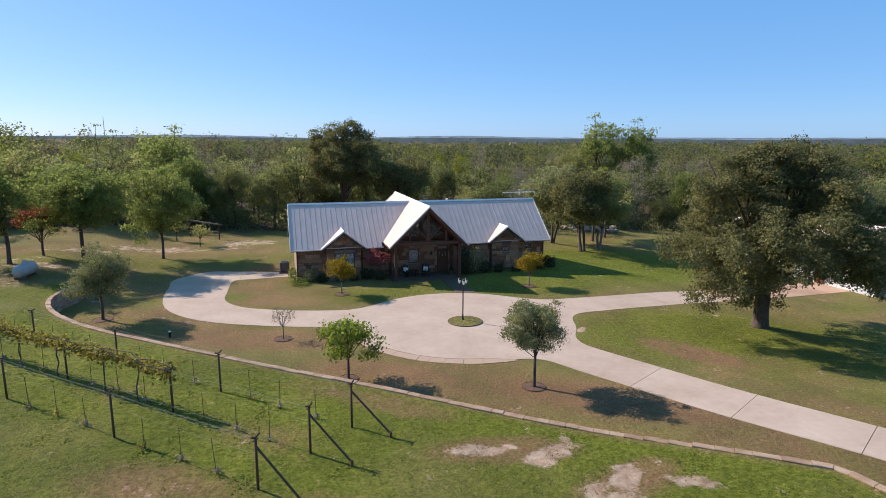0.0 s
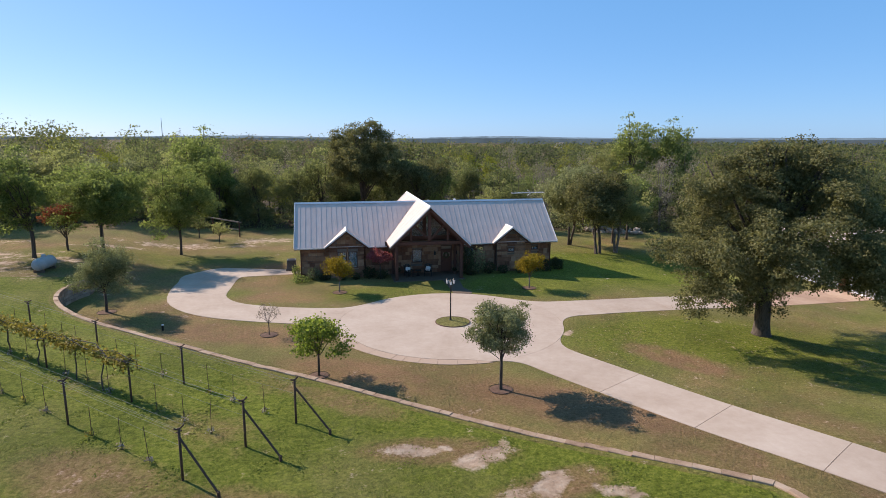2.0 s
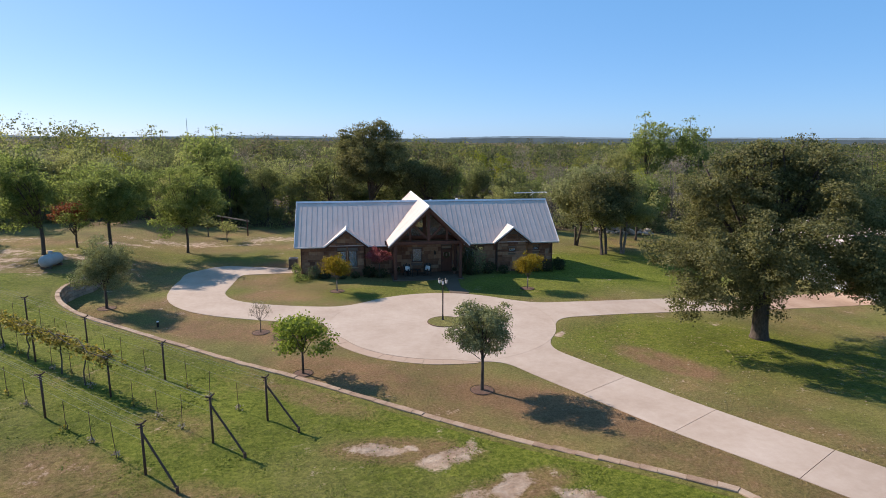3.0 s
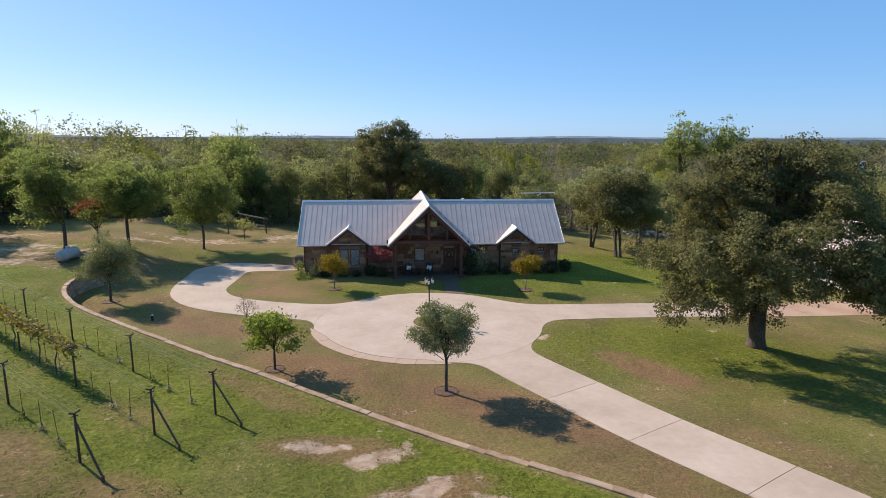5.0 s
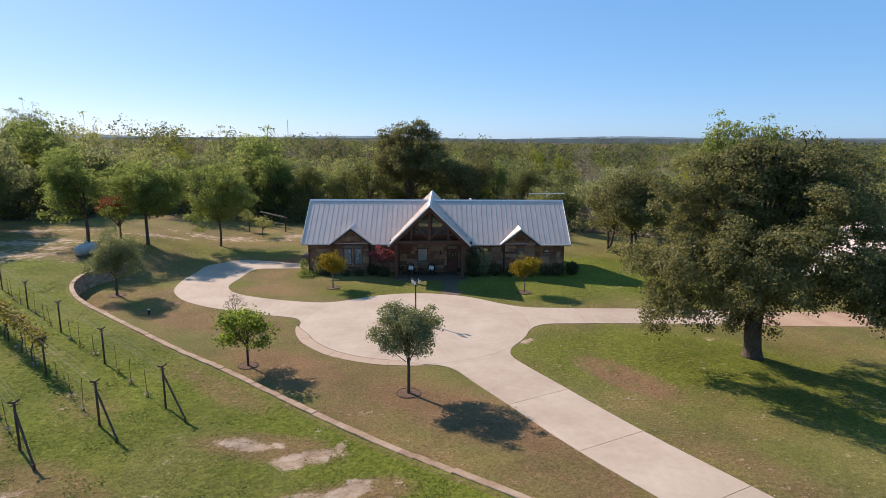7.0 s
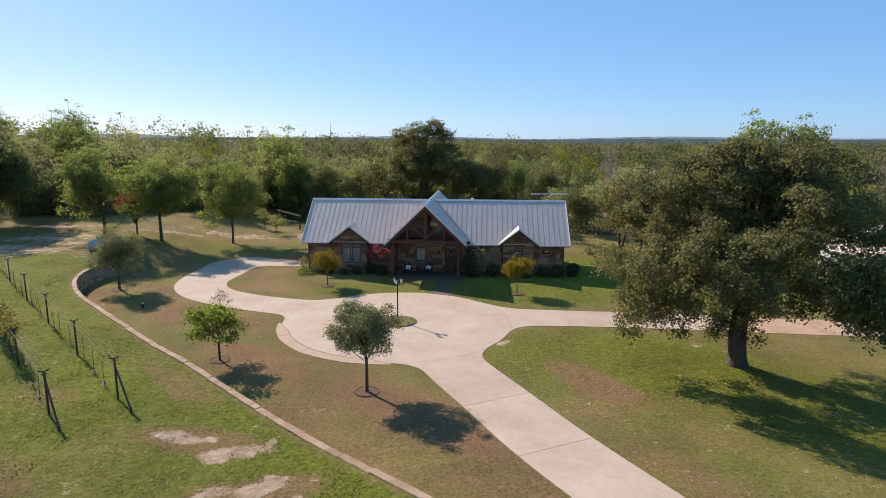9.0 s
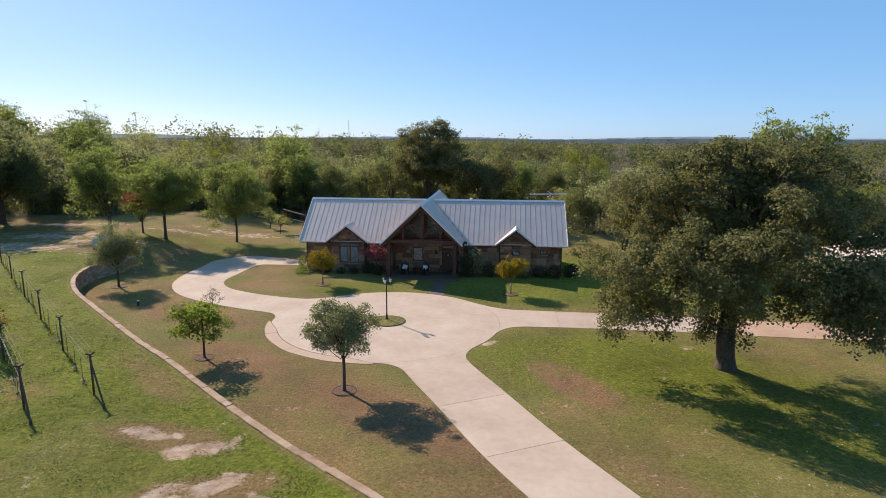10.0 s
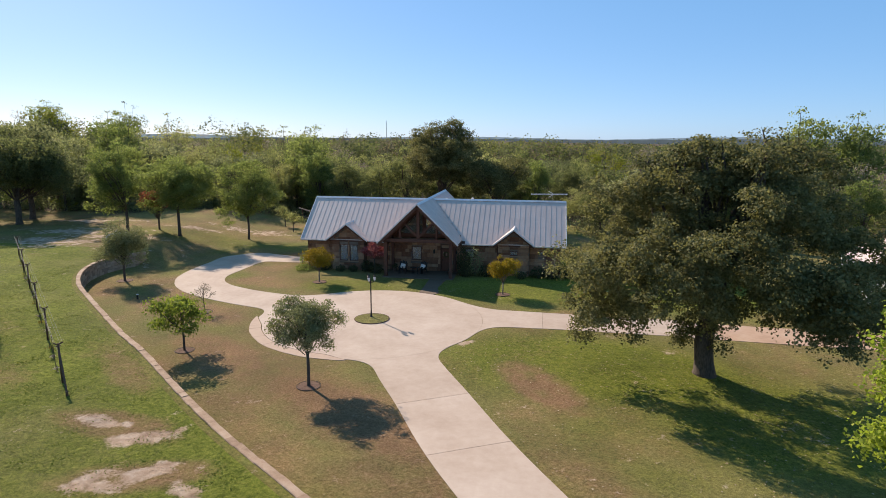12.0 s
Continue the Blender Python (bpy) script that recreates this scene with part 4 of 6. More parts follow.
    cross = part("cross_gable_roof", prism([(GX, G_TOP - 0.05), (GX + G_HALF - 0.04, G_LOW - 0.05), (GX + G_HALF - 0.04, G_LOW - 0.2), (GX, G_TOP - 0.22), (GX - G_HALF + 0.04, G_LOW - 0.2), (GX - G_HALF + 0.04, G_LOW - 0.05)], "y", GY0 + 0.04, GY1 - 0.04), M_TIMBER, house, "steep galvanised cross gable roof")
    gp = as_mesh("panel", seam_panel(g_run + 0.02), M_ROOF)
    count = int(round((GY1 - GY0) / PANEL))
    width = (GY1 - GY0) / count
    for k in range(count):
        y = GY0 + k * width
        a = part("panel", gp, M_ROOF, cross)
        a.matrix_basis = Matrix.Translation((GX - G_HALF, y + width, G_LOW)) @ pose(0, 0, 0, 0, 0, -90) @ pose(0, 0, 0, g_tilt)
        b = part("panel", gp, M_ROOF, cross)
        b.matrix_basis = Matrix.Translation((GX + G_HALF, y, G_LOW)) @ pose(0, 0, 0, 0, 0, 90) @ pose(0, 0, 0, g_tilt)
    part("ridge_cap", prism([(GX - 0.16, G_TOP - 0.1), (GX, G_TOP + 0.06), (GX + 0.16, G_TOP - 0.1)], "y", GY0 - 0.02, GY1 + 0.02), M_TRIM, house)
    for y in (GY0 - 0.02, GY1 + 0.02):
        for sgn in (-1, 1):
            part("barge_board", beam((GX, y + 0.05, G_TOP - 0.2), (GX + sgn * (G_HALF + 0.0), y + 0.05, G_LOW - 0.17), 0.06, 0.26), M_TIMBER, house, "dark red-brown timber barge board")
            part("rake_trim", beam((GX, y, G_TOP - 0.02), (GX + sgn * (G_HALF + 0.03), y, G_LOW - 0.05), 0.05, 0.1), M_TRIM, house)
    # gable wall behind the porch, glazed between its timbers
    wall_y = HY0 + 0.02
    for sgn in (-1, 1):
        part("gable_window", prism([(GX + sgn * 0.16, 3.35), (GX + sgn * 2.45, 3.35), (GX + sgn * 0.16, 5.55)], "y", wall_y + 0.06, wall_y + 0.075), M_GLASS, house, "triangular gable window").visible_shadow = False
        part("gable_frame", beam((GX, wall_y + 0.06, 5.9), (GX + sgn * 2.95, wall_y + 0.06, 3.05), 0.2, 0.34), M_TIMBER, house)
    part("gable_frame", box(GX - 0.16, GX + 0.16, wall_y, wall_y + 0.14, 3.3, 5.8), M_TIMBER, house)
    part("gable_frame", box(GX - 2.9, GX + 2.9, wall_y - 0.02, wall_y + 0.16, 2.95, 3.36), M_TIMBER, house)
    part("back_gable_window", prism([(GX - 2.9, 3.0), (GX + 2.9, 3.0), (GX, 5.95)], "y", HY1 - 0.05, HY1 - 0.03), M_GLASS, house, "glazed back gable").visible_shadow = False
    # porch
    part("porch_floor", box(GX - 3.05, GX + 3.0, 11.35, HY0 - 0.02, -0.12, 0.07, 0.02), M_WALK, house, "concrete porch floor")
    py = 11.75
    for x in (GX - 2.78, GX + 2.72):
        part("porch_post", box(x - 0.13, x + 0.13, py - 0.13, py + 0.13, 0.07, 3.0, 0.02), M_TIMBER, house, "dark stained timber post")
        part("porch_post", box(x - 0.11, x + 0.11, HY0 - 0.24, HY0 - 0.03, 0.07, 2.95, 0.02), M_TIMBER, house)
        part("side_beam", box(x - 0.1, x + 0.1, py + 0.14, HY0 - 0.02, 2.72, 2.98, 0.015), M_TIMBER, house)
    part("tie_beam", box(GX - 3.0, GX + 2.95, py - 0.12, py + 0.12, 3.01, 3.3, 0.02), M_TIMBER, house, "heavy timber truss tie beam")
    part("king_post", box(GX - 0.13, GX + 0.13, py - 0.1, py + 0.1, 3.31, 5.75, 0.015), M_TIMBER, house)
    for sgn in (-1, 1):
        part("truss_rafter", beam((GX, py, 5.92), (GX + sgn * 3.0, py, 3.02), 0.2, 0.26), M_TIMBER, house)
        part("truss_strut", beam((GX + sgn * 0.1, py, 3.5), (GX + sgn * 1.18, py, 4.6), 0.15, 0.16), M_TIMBER, house)
        part("truss_post", box(GX + sgn * 1.55 - 0.08, GX + sgn * 1.55 + 0.08, py - 0.08, py + 0.08, 3.31, 4.3, 0.01), M_TIMBER, house)
    # door
    door = part("front_door", box(2.23, 3.11, HY0 + 0.08, HY0 + 0.14, 0.07, 2.05, 0.008), M_DOOR, house, "red-brown wooden front door with a wreath")
    bm = bmesh.new()
    for a in ((2.17, 2.23, 0.06, 2.46), (3.11, 3.17, 0.06, 2.46), (2.23, 3.11, 2.05, 2.12), (2.23, 3.11, 2.4, 2.46)):
        add_box(bm, a[0], a[1], HY0 - 0.03, HY0 + 0.16, a[2], a[3])
    part("door_frame", bm, M_TIMBER, door)
    part("transom", box(2.24, 3.1, HY0 + 0.09, HY0 + 0.12, 2.13, 2.39), M_BLIND, door, "pale transom light over the door")
    for x in (2.36, 2.62, 2.88):
        part("door_light", box(x - 0.0, x + 0.12, HY0 + 0.06, HY0 + 0.079, 1.45, 1.8), M_BLIND, door)
    ring = [(2.67 + 0.22 * math.cos(a), HY0 + 0.03, 1.55 + 0.22 * math.sin(a)) for a in np.linspace(0, 2 * math.pi, 15)]
    part("wreath", tube(ring, [0.055] * 15, 6), L_HEDGE, door, "dark green wreath")
    part("door_handle", box(2.3, 2.34, HY0 + 0.02, HY0 + 0.08, 0.95, 1.15, 0.008), M_DARK, door)
    window_unit(house, -0.4, 0.5, 1.0, 2.2, HY0 + 0.0)
    window_unit(house, 4.35, 5.15, 1.35, 2.2, HY0)
    window_unit(house, 10.6, 11.2, 1.8, 2.15, HY0, False)
    small_gable(house, roof, -7.94, -4.2, 4.12, 41, L_WIN)
    small_gable(house, roof, 6.78, 10.24, 4.02, 42, R_WIN)
    for o in L_WIN:
        window_unit(house, o[0], o[1], o[2], o[3], 13.9, False)
    window_unit(house, *R_WIN[0], 13.9, False)
    for x in (1.62, 3.55):
        s = part("wall_lantern", box(x - 0.07, x + 0.07, HY0 - 0.2, HY0 - 0.06, 1.65, 1.95, 0.02), M_DARK, house)
        part("bracket", box(x - 0.03, x + 0.03, HY0 - 0.07, HY0 - 0.0, 1.95, 2.02), M_DARK, s)
    for x, y, h in ((1.9, 19.2, 0.55), (4.4, 19.0, 0.5)):
        z = RIDGE_Z - SLOPE * abs(y - RIDGE_Y)
        vs, fs = lathe([(0.07, 0), (0.07, h), (0.13, h + 0.01), (0.13, h + 0.12), (0.02, h + 0.16)], 10)
        part("vent_pipe", ([(a + x, b + y, c + z - 0.1 + 0.35) for a, b, c in vs], fs), M_TRIM, house)
    return house


build_retaining_wall()
build_house()


# ---- trees ----
def leaf_quads(rng, centres, normals, size, spread=0.8):
    """One small folded leaf spray at each centre, roughly facing its normal."""
    n = len(centres)
    nv = normals + rng.normal(0, spread, (n, 3))
    nv /= np.linalg.norm(nv, axis=1)[:, None] + 1e-9
    t = np.cross(nv, rng.normal(0, 1, (n, 3)))
    t /= np.linalg.norm(t, axis=1)[:, None] + 1e-9
    b = np.cross(nv, t)
    s = (size * rng.uniform(0.65, 1.35, n))[:, None]
    w = s * rng.uniform(0.32, 0.55, n)[:, None]
    fold = nv * s * rng.uniform(0.05, 0.2, n)[:, None]
    v = np.empty((n, 4, 3))
    v[:, 0] = centres - t * s * 0.5
    v[:, 1] = centres + b * w + fold
    v[:, 2] = centres + t * s * 0.5
    v[:, 3] = centres - b * w + fold
    return v.reshape(-1, 3)


def quad_mesh(name, verts, mat):
    n = len(verts) // 4
    me = bpy.data.meshes.new(name)
    me.vertices.add(len(verts))
    me.vertices.foreach_set("co", np.ascontiguousarray(verts, dtype=np.float32).ravel())
    me.loops.add(n * 4)
    me.loops.foreach_set("vertex_index", np.arange(n * 4, dtype=np.int32))
    me.polygons.add(n)
    me.polygons.foreach_set("loop_start", np.arange(0, n * 4, 4, dtype=np.int32))
    me.update(calc_edges=True)
    me.materials.append(mat)
    return me


def sphere_dirs(rng, n):
    d = rng.normal(0, 1, (n, 3))
    return d / np.linalg.norm(d, axis=1)[:, None]


def gap_noise(p, scale, seed):
    """A smooth wandering value from about -1 to 1, to open gaps in a crown."""
    q = p * (2 * math.pi / scale)
    a, b, c = q[:, 0], q[:, 1], q[:, 2]
    k = seed * 1.7
    return (np.sin(a + 1.4 * np.sin(b * 0.7 + k)) + np.sin(b * 1.1 + 1.4 * np.sin(c * 0.8 + 2 * k)) + np.sin(c * 1.25 + 1.4 * np.sin(a * 0.75 + 3 * k))) / 3


def crown_leaves(rng, lobes, clumps, leaves, clump_r, size, sag=0.0, gaps=0.5, gap_scale=1.5, lie=0.25):
    """Flattened sprays of leaves filling ragged, overlapping lobes (x, y, z, r), with gaps between the sprays.
    clumps: per square metre of skin; gaps: 0 for a closed crown, 1 for a very open one; lie: how far the leaves lie flat."""
    lobes = np.array(lobes)
    out = []
    turn = rng.uniform(0, 10)
    for i, (cx, cy, cz, r) in enumerate(lobes):
        n = max(4, int(clumps * 4 * math.pi * r * r * 1.25))
        d = sphere_dirs(rng, n)
        d = d[(d[:, 2] > -0.8)]
        n = len(d)
        ragged = 1 + 0.22 * np.sin(d[:, 0] * 4 + i) * np.sin(d[:, 1] * 5 + 2 * i + d[:, 2] * 3)
        f = 1.12 * rng.uniform(0.25, 1.0, n) ** 0.4 * ragged
        c = np.array([cx, cy, cz]) + d * (r * f)[:, None] * rng.uniform((0.85, 0.85, 0.75), (1.2, 1.2, 1.05))
        keep = gap_noise(c, gap_scale, turn) > -1.0 + gaps
        for j, (ox, oy, oz, orad) in enumerate(lobes):
            if j != i:
                keep &= ((c - (ox, oy, oz)) ** 2).sum(1) > (orad * 0.5) ** 2
        c, d = c[keep], d[keep]
        if not len(c):
            continue
        k = np.repeat(np.arange(len(c)), leaves)
        wide = (clump_r * rng.uniform(0.5, 1.5, len(c)))[k]
        flat = np.clip(rng.normal(0, 1, (len(k), 3)), -1.35, 1.35) * wide[:, None] * (1.1, 1.1, 0.6)
        p = c[k] + flat
        p[:, 2] -= (sag + 0.12) * np.hypot(flat[:, 0], flat[:, 1])
        out.append(leaf_quads(rng, p, d[k] * 0.6 + (0, 0, lie), size, 0.9 - 0.45 * lie))
    return np.vstack(out)


def limb(rng, a, b, r0, r1, bend=0.15, n=6, sides=6):
    a, b = np.array(a, float), np.array(b, float)
    l = np.linalg.norm(b - a)
    off = rng.normal(0, bend * l * 0.5, 3)
    off[2] = abs(off[2]) * 0.6
    t = np.linspace(0, 1, n)[:, None]
    p = a + (b - a) * t + off * (4 * t * (1 - t)) * 0.6 + rng.normal(0, 0.02 * l, (n, 3)) * (t > 0.05) * (t < 0.95)
    return tube(p, list(np.linspace(r0, r1, n)), sides)


def ellipsoid_lobes(rng, cz, rx, ry, rz, n, lobe_r, flat_base=0.35, uneven=0.22):
    """Lobes scattered through an uneven ellipsoid, with small ones standing out of its skin."""
    out = []
    ph = rng.uniform(0, 6.28, 4)
    for k in range(n + n // 2):
        d = sphere_dirs(rng, 1)[0]
        if d[2] < -flat_base:
            d[2] = -flat_base * rng.uniform(0, 1)
        a = math.atan2(d[1], d[0])
        bulge = 1 + uneven * (0.6 * math.sin(2 * a + ph[0] + 2 * d[2]) + 0.6 * math.sin(3 * a + ph[1] - 3 * d[2]) + 0.5 * math.sin(5 * d[2] + ph[2] + a))
        if k < n:
            f, r = rng.uniform(0.3, 0.9) * bulge, lobe_r * rng.uniform(0.7, 1.3)
        else:
            f, r = rng.uniform(0.82, 1.08) * bulge, lobe_r * rng.uniform(0.35, 0.62)
        out.append((d[0] * rx * f, d[1] * ry * f, cz + d[2] * rz * min(f, 1.05), r))
    return out


def grow_tree(name, label, category, seed, trunk_h, trunk_r, lobes, leaf, size, clumps, leaves, clump_r, bark=None, group="", lean=(0, 0), stems=1, sag=0.0, twigs=0, limbs=22, split=False, gaps=0.5, gap_scale=1.5, lie=0.25):
    """A tree at the origin: a tapered trunk with limbs to each lobe of its crown, and the crown."""
    rng = np.random.default_rng(seed)
    tree = thing(name, label, category, group)
    pieces = []
    top = np.array([lean[0], lean[1], trunk_h])
    for s in range(stems):
        foot = np.array([0.0, 0.0, -0.25]) if stems == 1 else np.array([*(rng.normal(0, trunk_r * 2.2, 2)), -0.25])
        head = top if stems == 1 else top + np.array([*(rng.normal(0, trunk_h * 0.22, 2)), rng.uniform(-0.4, 0.4)])
        low, bow = head - foot, rng.normal(0, trunk_r * 0.3, 3) * (1, 1, 0)
        mid = [foot, foot + low * 0.14, foot + low * 0.3 + bow * 0.4, foot + low * 0.62 + bow, head]
        pieces.append(tube(mid, [trunk_r * 1.55, trunk_r * 1.16, trunk_r * 1.02, trunk_r * 0.98, trunk_r * 0.9], 12))
        if s == 0:
            top = head
    highest = max(l[2] for l in lobes)
    order = sorted(range(len(lobes)), key=lambda i: -lobes[i][3] - (1.0 if lobes[i][2] > highest - 1.2 else 0.0))
    for i in order[:limbs]:
        x, y, z, r = lobes[i]
        if z < trunk_h * 1.12 and split:
            continue
        start = np.array([top[0], top[1], trunk_h * 0.9 + max(0.0, (z - trunk_h)) * rng.uniform(0.0, 0.35)])
        start[:2] += (np.array([x, y]) - start[:2]) * 0.08
        pieces.append(limb(rng, start, (x, y, z), trunk_r * rng.uniform(0.22, 0.38), trunk_r * 0.08 + 0.008))
        for k in range(twigs):
            d = sphere_dirs(rng, 1)[0]
            pieces.append(limb(rng, (x, y, z), np.array([x, y, z]) + d * r * 0.9, trunk_r * 0.12, 0.008, 0.2, 4, 4))
    lead = (top[0] * 1.05, top[1] * 1.05, trunk_h + 0.6 * (max(l[2] for l in lobes) - trunk_h))
    pieces.append(limb(rng, top, lead, trunk_r * 0.72, trunk_r * 0.12, 0.06))
    if split:
        trunk = part("trunk", pieces[0], bark or M_BARK, tree, smooth=True)
        for q in pieces[1:]:
            part("limb", q, bark or M_BARK, trunk, smooth=True)
    else:
        part("trunk", joined(*pieces), bark or M_BARK, tree, smooth=True)
    part("crown", quad_mesh("crown", crown_leaves(rng, lobes, clumps, leaves, clump_r, size, sag, gaps, gap_scale, lie), leaf), leaf, tree)
    return tree


def plant(tree, x, y, turn=0.0, size=1.0, tall=1.0, sink=0.0):
    tree.matrix_basis = pose(x, y, land_at(x, y) - sink, 0, 0, turn) @ Matrix.Diagonal((size, size, size * tall, 1))
    return tree


def mulch_ring(x, y, r):
    rng = random.Random(int(x * 31 + y * 7))
    z = land_at(x, y)
    bed = thing("mulch_ring", "ring of dark red-brown mulch round a young tree", "mulch", "mulch rings", pose(x, y, z))
    vs, fs = lathe([(r * 1.0, -0.04), (r * 0.97, 0.02), (r * 0.6, 0.04), (0.16, 0.035), (0.05, 0.03)], 22)
    vs = [(a * (1 + rng.uniform(-0.05, 0.05)), b * (1 + rng.uniform(-0.05, 0.05)), c + rng.uniform(-0.008, 0.012)) for a, b, c in vs]
    part("mulch", (vs, fs), M_MULCH, bed)
    ring = [((r + 0.02) * math.cos(a), (r + 0.02) * math.sin(a), 0.03) for a in np.linspace(0, 2 * math.pi, 25)]
    part("edging", tube(ring, [0.013] * 25, 5), M_DARK, bed, "low dark edging")
    return bed


def young_trees():
    rng = np.random.default_rng(4)
    lobes = ellipsoid_lobes(rng, 2.9, 1.5, 1.5, 1.4, 36, 0.33, 0.8, 0.2)
    plant(grow_tree("live_oak", "young live oak with a rounded grey-green crown", "tree", 1, 1.7, 0.075, lobes, L_LIVE, 0.07, 24, 16, 0.13, M_BARK, twigs=1, gaps=0.45, gap_scale=0.6, split=True), 0.18, -10.9)
    mulch_ring(0.18, -10.9, 0.54)
    lobes = ellipsoid_lobes(rng, 2.2, 1.5, 1.5, 1.2, 17, 0.36, 0.6)
    plant(grow_tree("red_oak", "young red oak with bright green leaves", "tree", 2, 1.15, 0.06, lobes, L_RED_OAK, 0.12, 15, 10, 0.18, M_BARK, twigs=1, gaps=0.6, gap_scale=0.8, split=True, limbs=16), -8.27, -7.6)
    mulch_ring(-8.27, -7.6, 0.48)
    lobes = ellipsoid_lobes(rng, 3.1, 1.5, 1.5, 1.8, 18, 0.72, 0.8)
    plant(grow_tree("olive_tree", "small tree with dense grey-green foliage", "tree", 3, 1.5, 0.09, lobes, L_LIVE, 0.085, 14, 15, 0.17, M_BARK, gaps=0.3, gap_scale=0.8), -22.62, 6.5)
    mulch_ring(-22.62, 6.5, 0.6)
    lobes = ellipsoid_lobes(rng, 1.95, 1.05, 1.05, 0.9, 16, 0.42, 0.6, 0.1)
    gold = grow_tree("golden_tree", "small rounded tree in golden autumn leaf", "tree", 5, 0.95, 0.05, lobes, L_GOLD, 0.085, 20, 11, 0.14, M_BARK_PALE, "golden front-yard trees", gaps=0.55, gap_scale=0.6)
    plant(gold, -6.84, 8.8)
    copy_thing(gold, pose(8.05, 7.5, land_at(8.05, 7.5), 0, 0, 130) @ Matrix.Diagonal((0.92, 0.92, 1.0, 1)))
    mulch_ring(-6.84, 8.8, 0.55)
    mulch_ring(8.05, 7.5, 0.55)
    lobes = [(rng.normal(0, 0.42), rng.normal(0, 0.42), rng.uniform(1.1, 1.7), 0.22) for k in range(9)]
    plant(grow_tree("sapling", "thin young sapling, nearly bare of leaves", "tree", 6, 0.7, 0.03, lobes, L_GREY, 0.07, 16, 5, 0.1, M_BARK, twigs=3), -11.28, -0.65)
    mulch_ring(-11.28, -0.65, 0.5)


def great_oak():
    """An old post oak: boughs on a broad dome, each a loose bunch of leafy lobes, with gaps between them."""
    rng = np.random.default_rng(21)
    heights = [2.8, 4.2, 6.0, 8.2, 10.2, 11.8]
    reach = [5.4, 6.0, 5.6, 4.5, 3.2, 1.2]
    lobes = []
    boughs = []
    for k in range(24):
        h = 4.9 + 5.8 * (k / 23) ** 0.92
        a = k * 2.39996 + 0.3
        r = np.interp(h, heights, reach) * (0.86 if k % 4 else 0.4)
        boughs.append((r * math.cos(a) * (1.16 if math.cos(a) > 0 else 1.0), r * math.sin(a), h))
    boughs += [(-6.0, -1.6, 4.3), (-5.4, -2.4, 3.8), (7.2, -1.4, 4.4), (8.2, 0.6, 5.2), (4.4, -3.8, 4.2), (-1.2, 0.2, 11.3), (-0.4, 0.4, 10.2), (1.8, 0.8, 11.1), (1.2, 0.2, 10.3), (4.0, 0.4, 10.4), (-4.4, 0.4, 9.4), (7.6, 0.2, 6.6), (4.7, -0.4, 5.1), (4.4, -0.9, 4.2), (5.6, 0.8, 4.6), (-6.2, -2.2, 5.2), (-5.2, -4.0, 5.4), (-4.0, -5.0, 5.9), (-2.0, -5.0, 6.0), (1.6, -5.4, 5.4), (-6.4, -0.4, 5.8), (-4.8, -3.4, 6.6), (-2.8, -4.6, 7.2), (0.6, -4.8, 6.6), (3.4, -5.0, 6.0)]
    for x, y, z in boughs:
        for k in range(9):
            lobes.append((x + rng.normal(0, 0.8), y + rng.normal(0, 0.8), z + rng.normal(0, 0.65 if z < 10 else 0.4), rng.uniform(0.35, 0.85)))
    # tufts of leaf along the trunk and the inner limbs
    for k in range(24):
        a = rng.uniform(2.4, 5.9)
        lobes.append((0.95 * math.cos(a), 0.95 * math.sin(a), rng.uniform(1.6, 4.4), rng.uniform(0.35, 0.65)))
    for k in range(46):
        a = rng.uniform(0, 6.28)
        r = rng.uniform(1.0, 4.2)
        lobes.append((r * math.cos(a), r * math.sin(a), rng.uniform(4.2, 9.6), rng.uniform(0.5, 0.9)))
    plant(grow_tree("great_oak", "broad old post oak with drooping dark green limbs", "tree", 22, 3.1, 0.46, lobes, L_OAK, 0.118, 6.0, 20, 0.2, M_BARK, sag=0.2, twigs=1, split=True, limbs=30, gaps=0.84, gap_scale=2.3, lie=0.5), 19.27, -4.77)


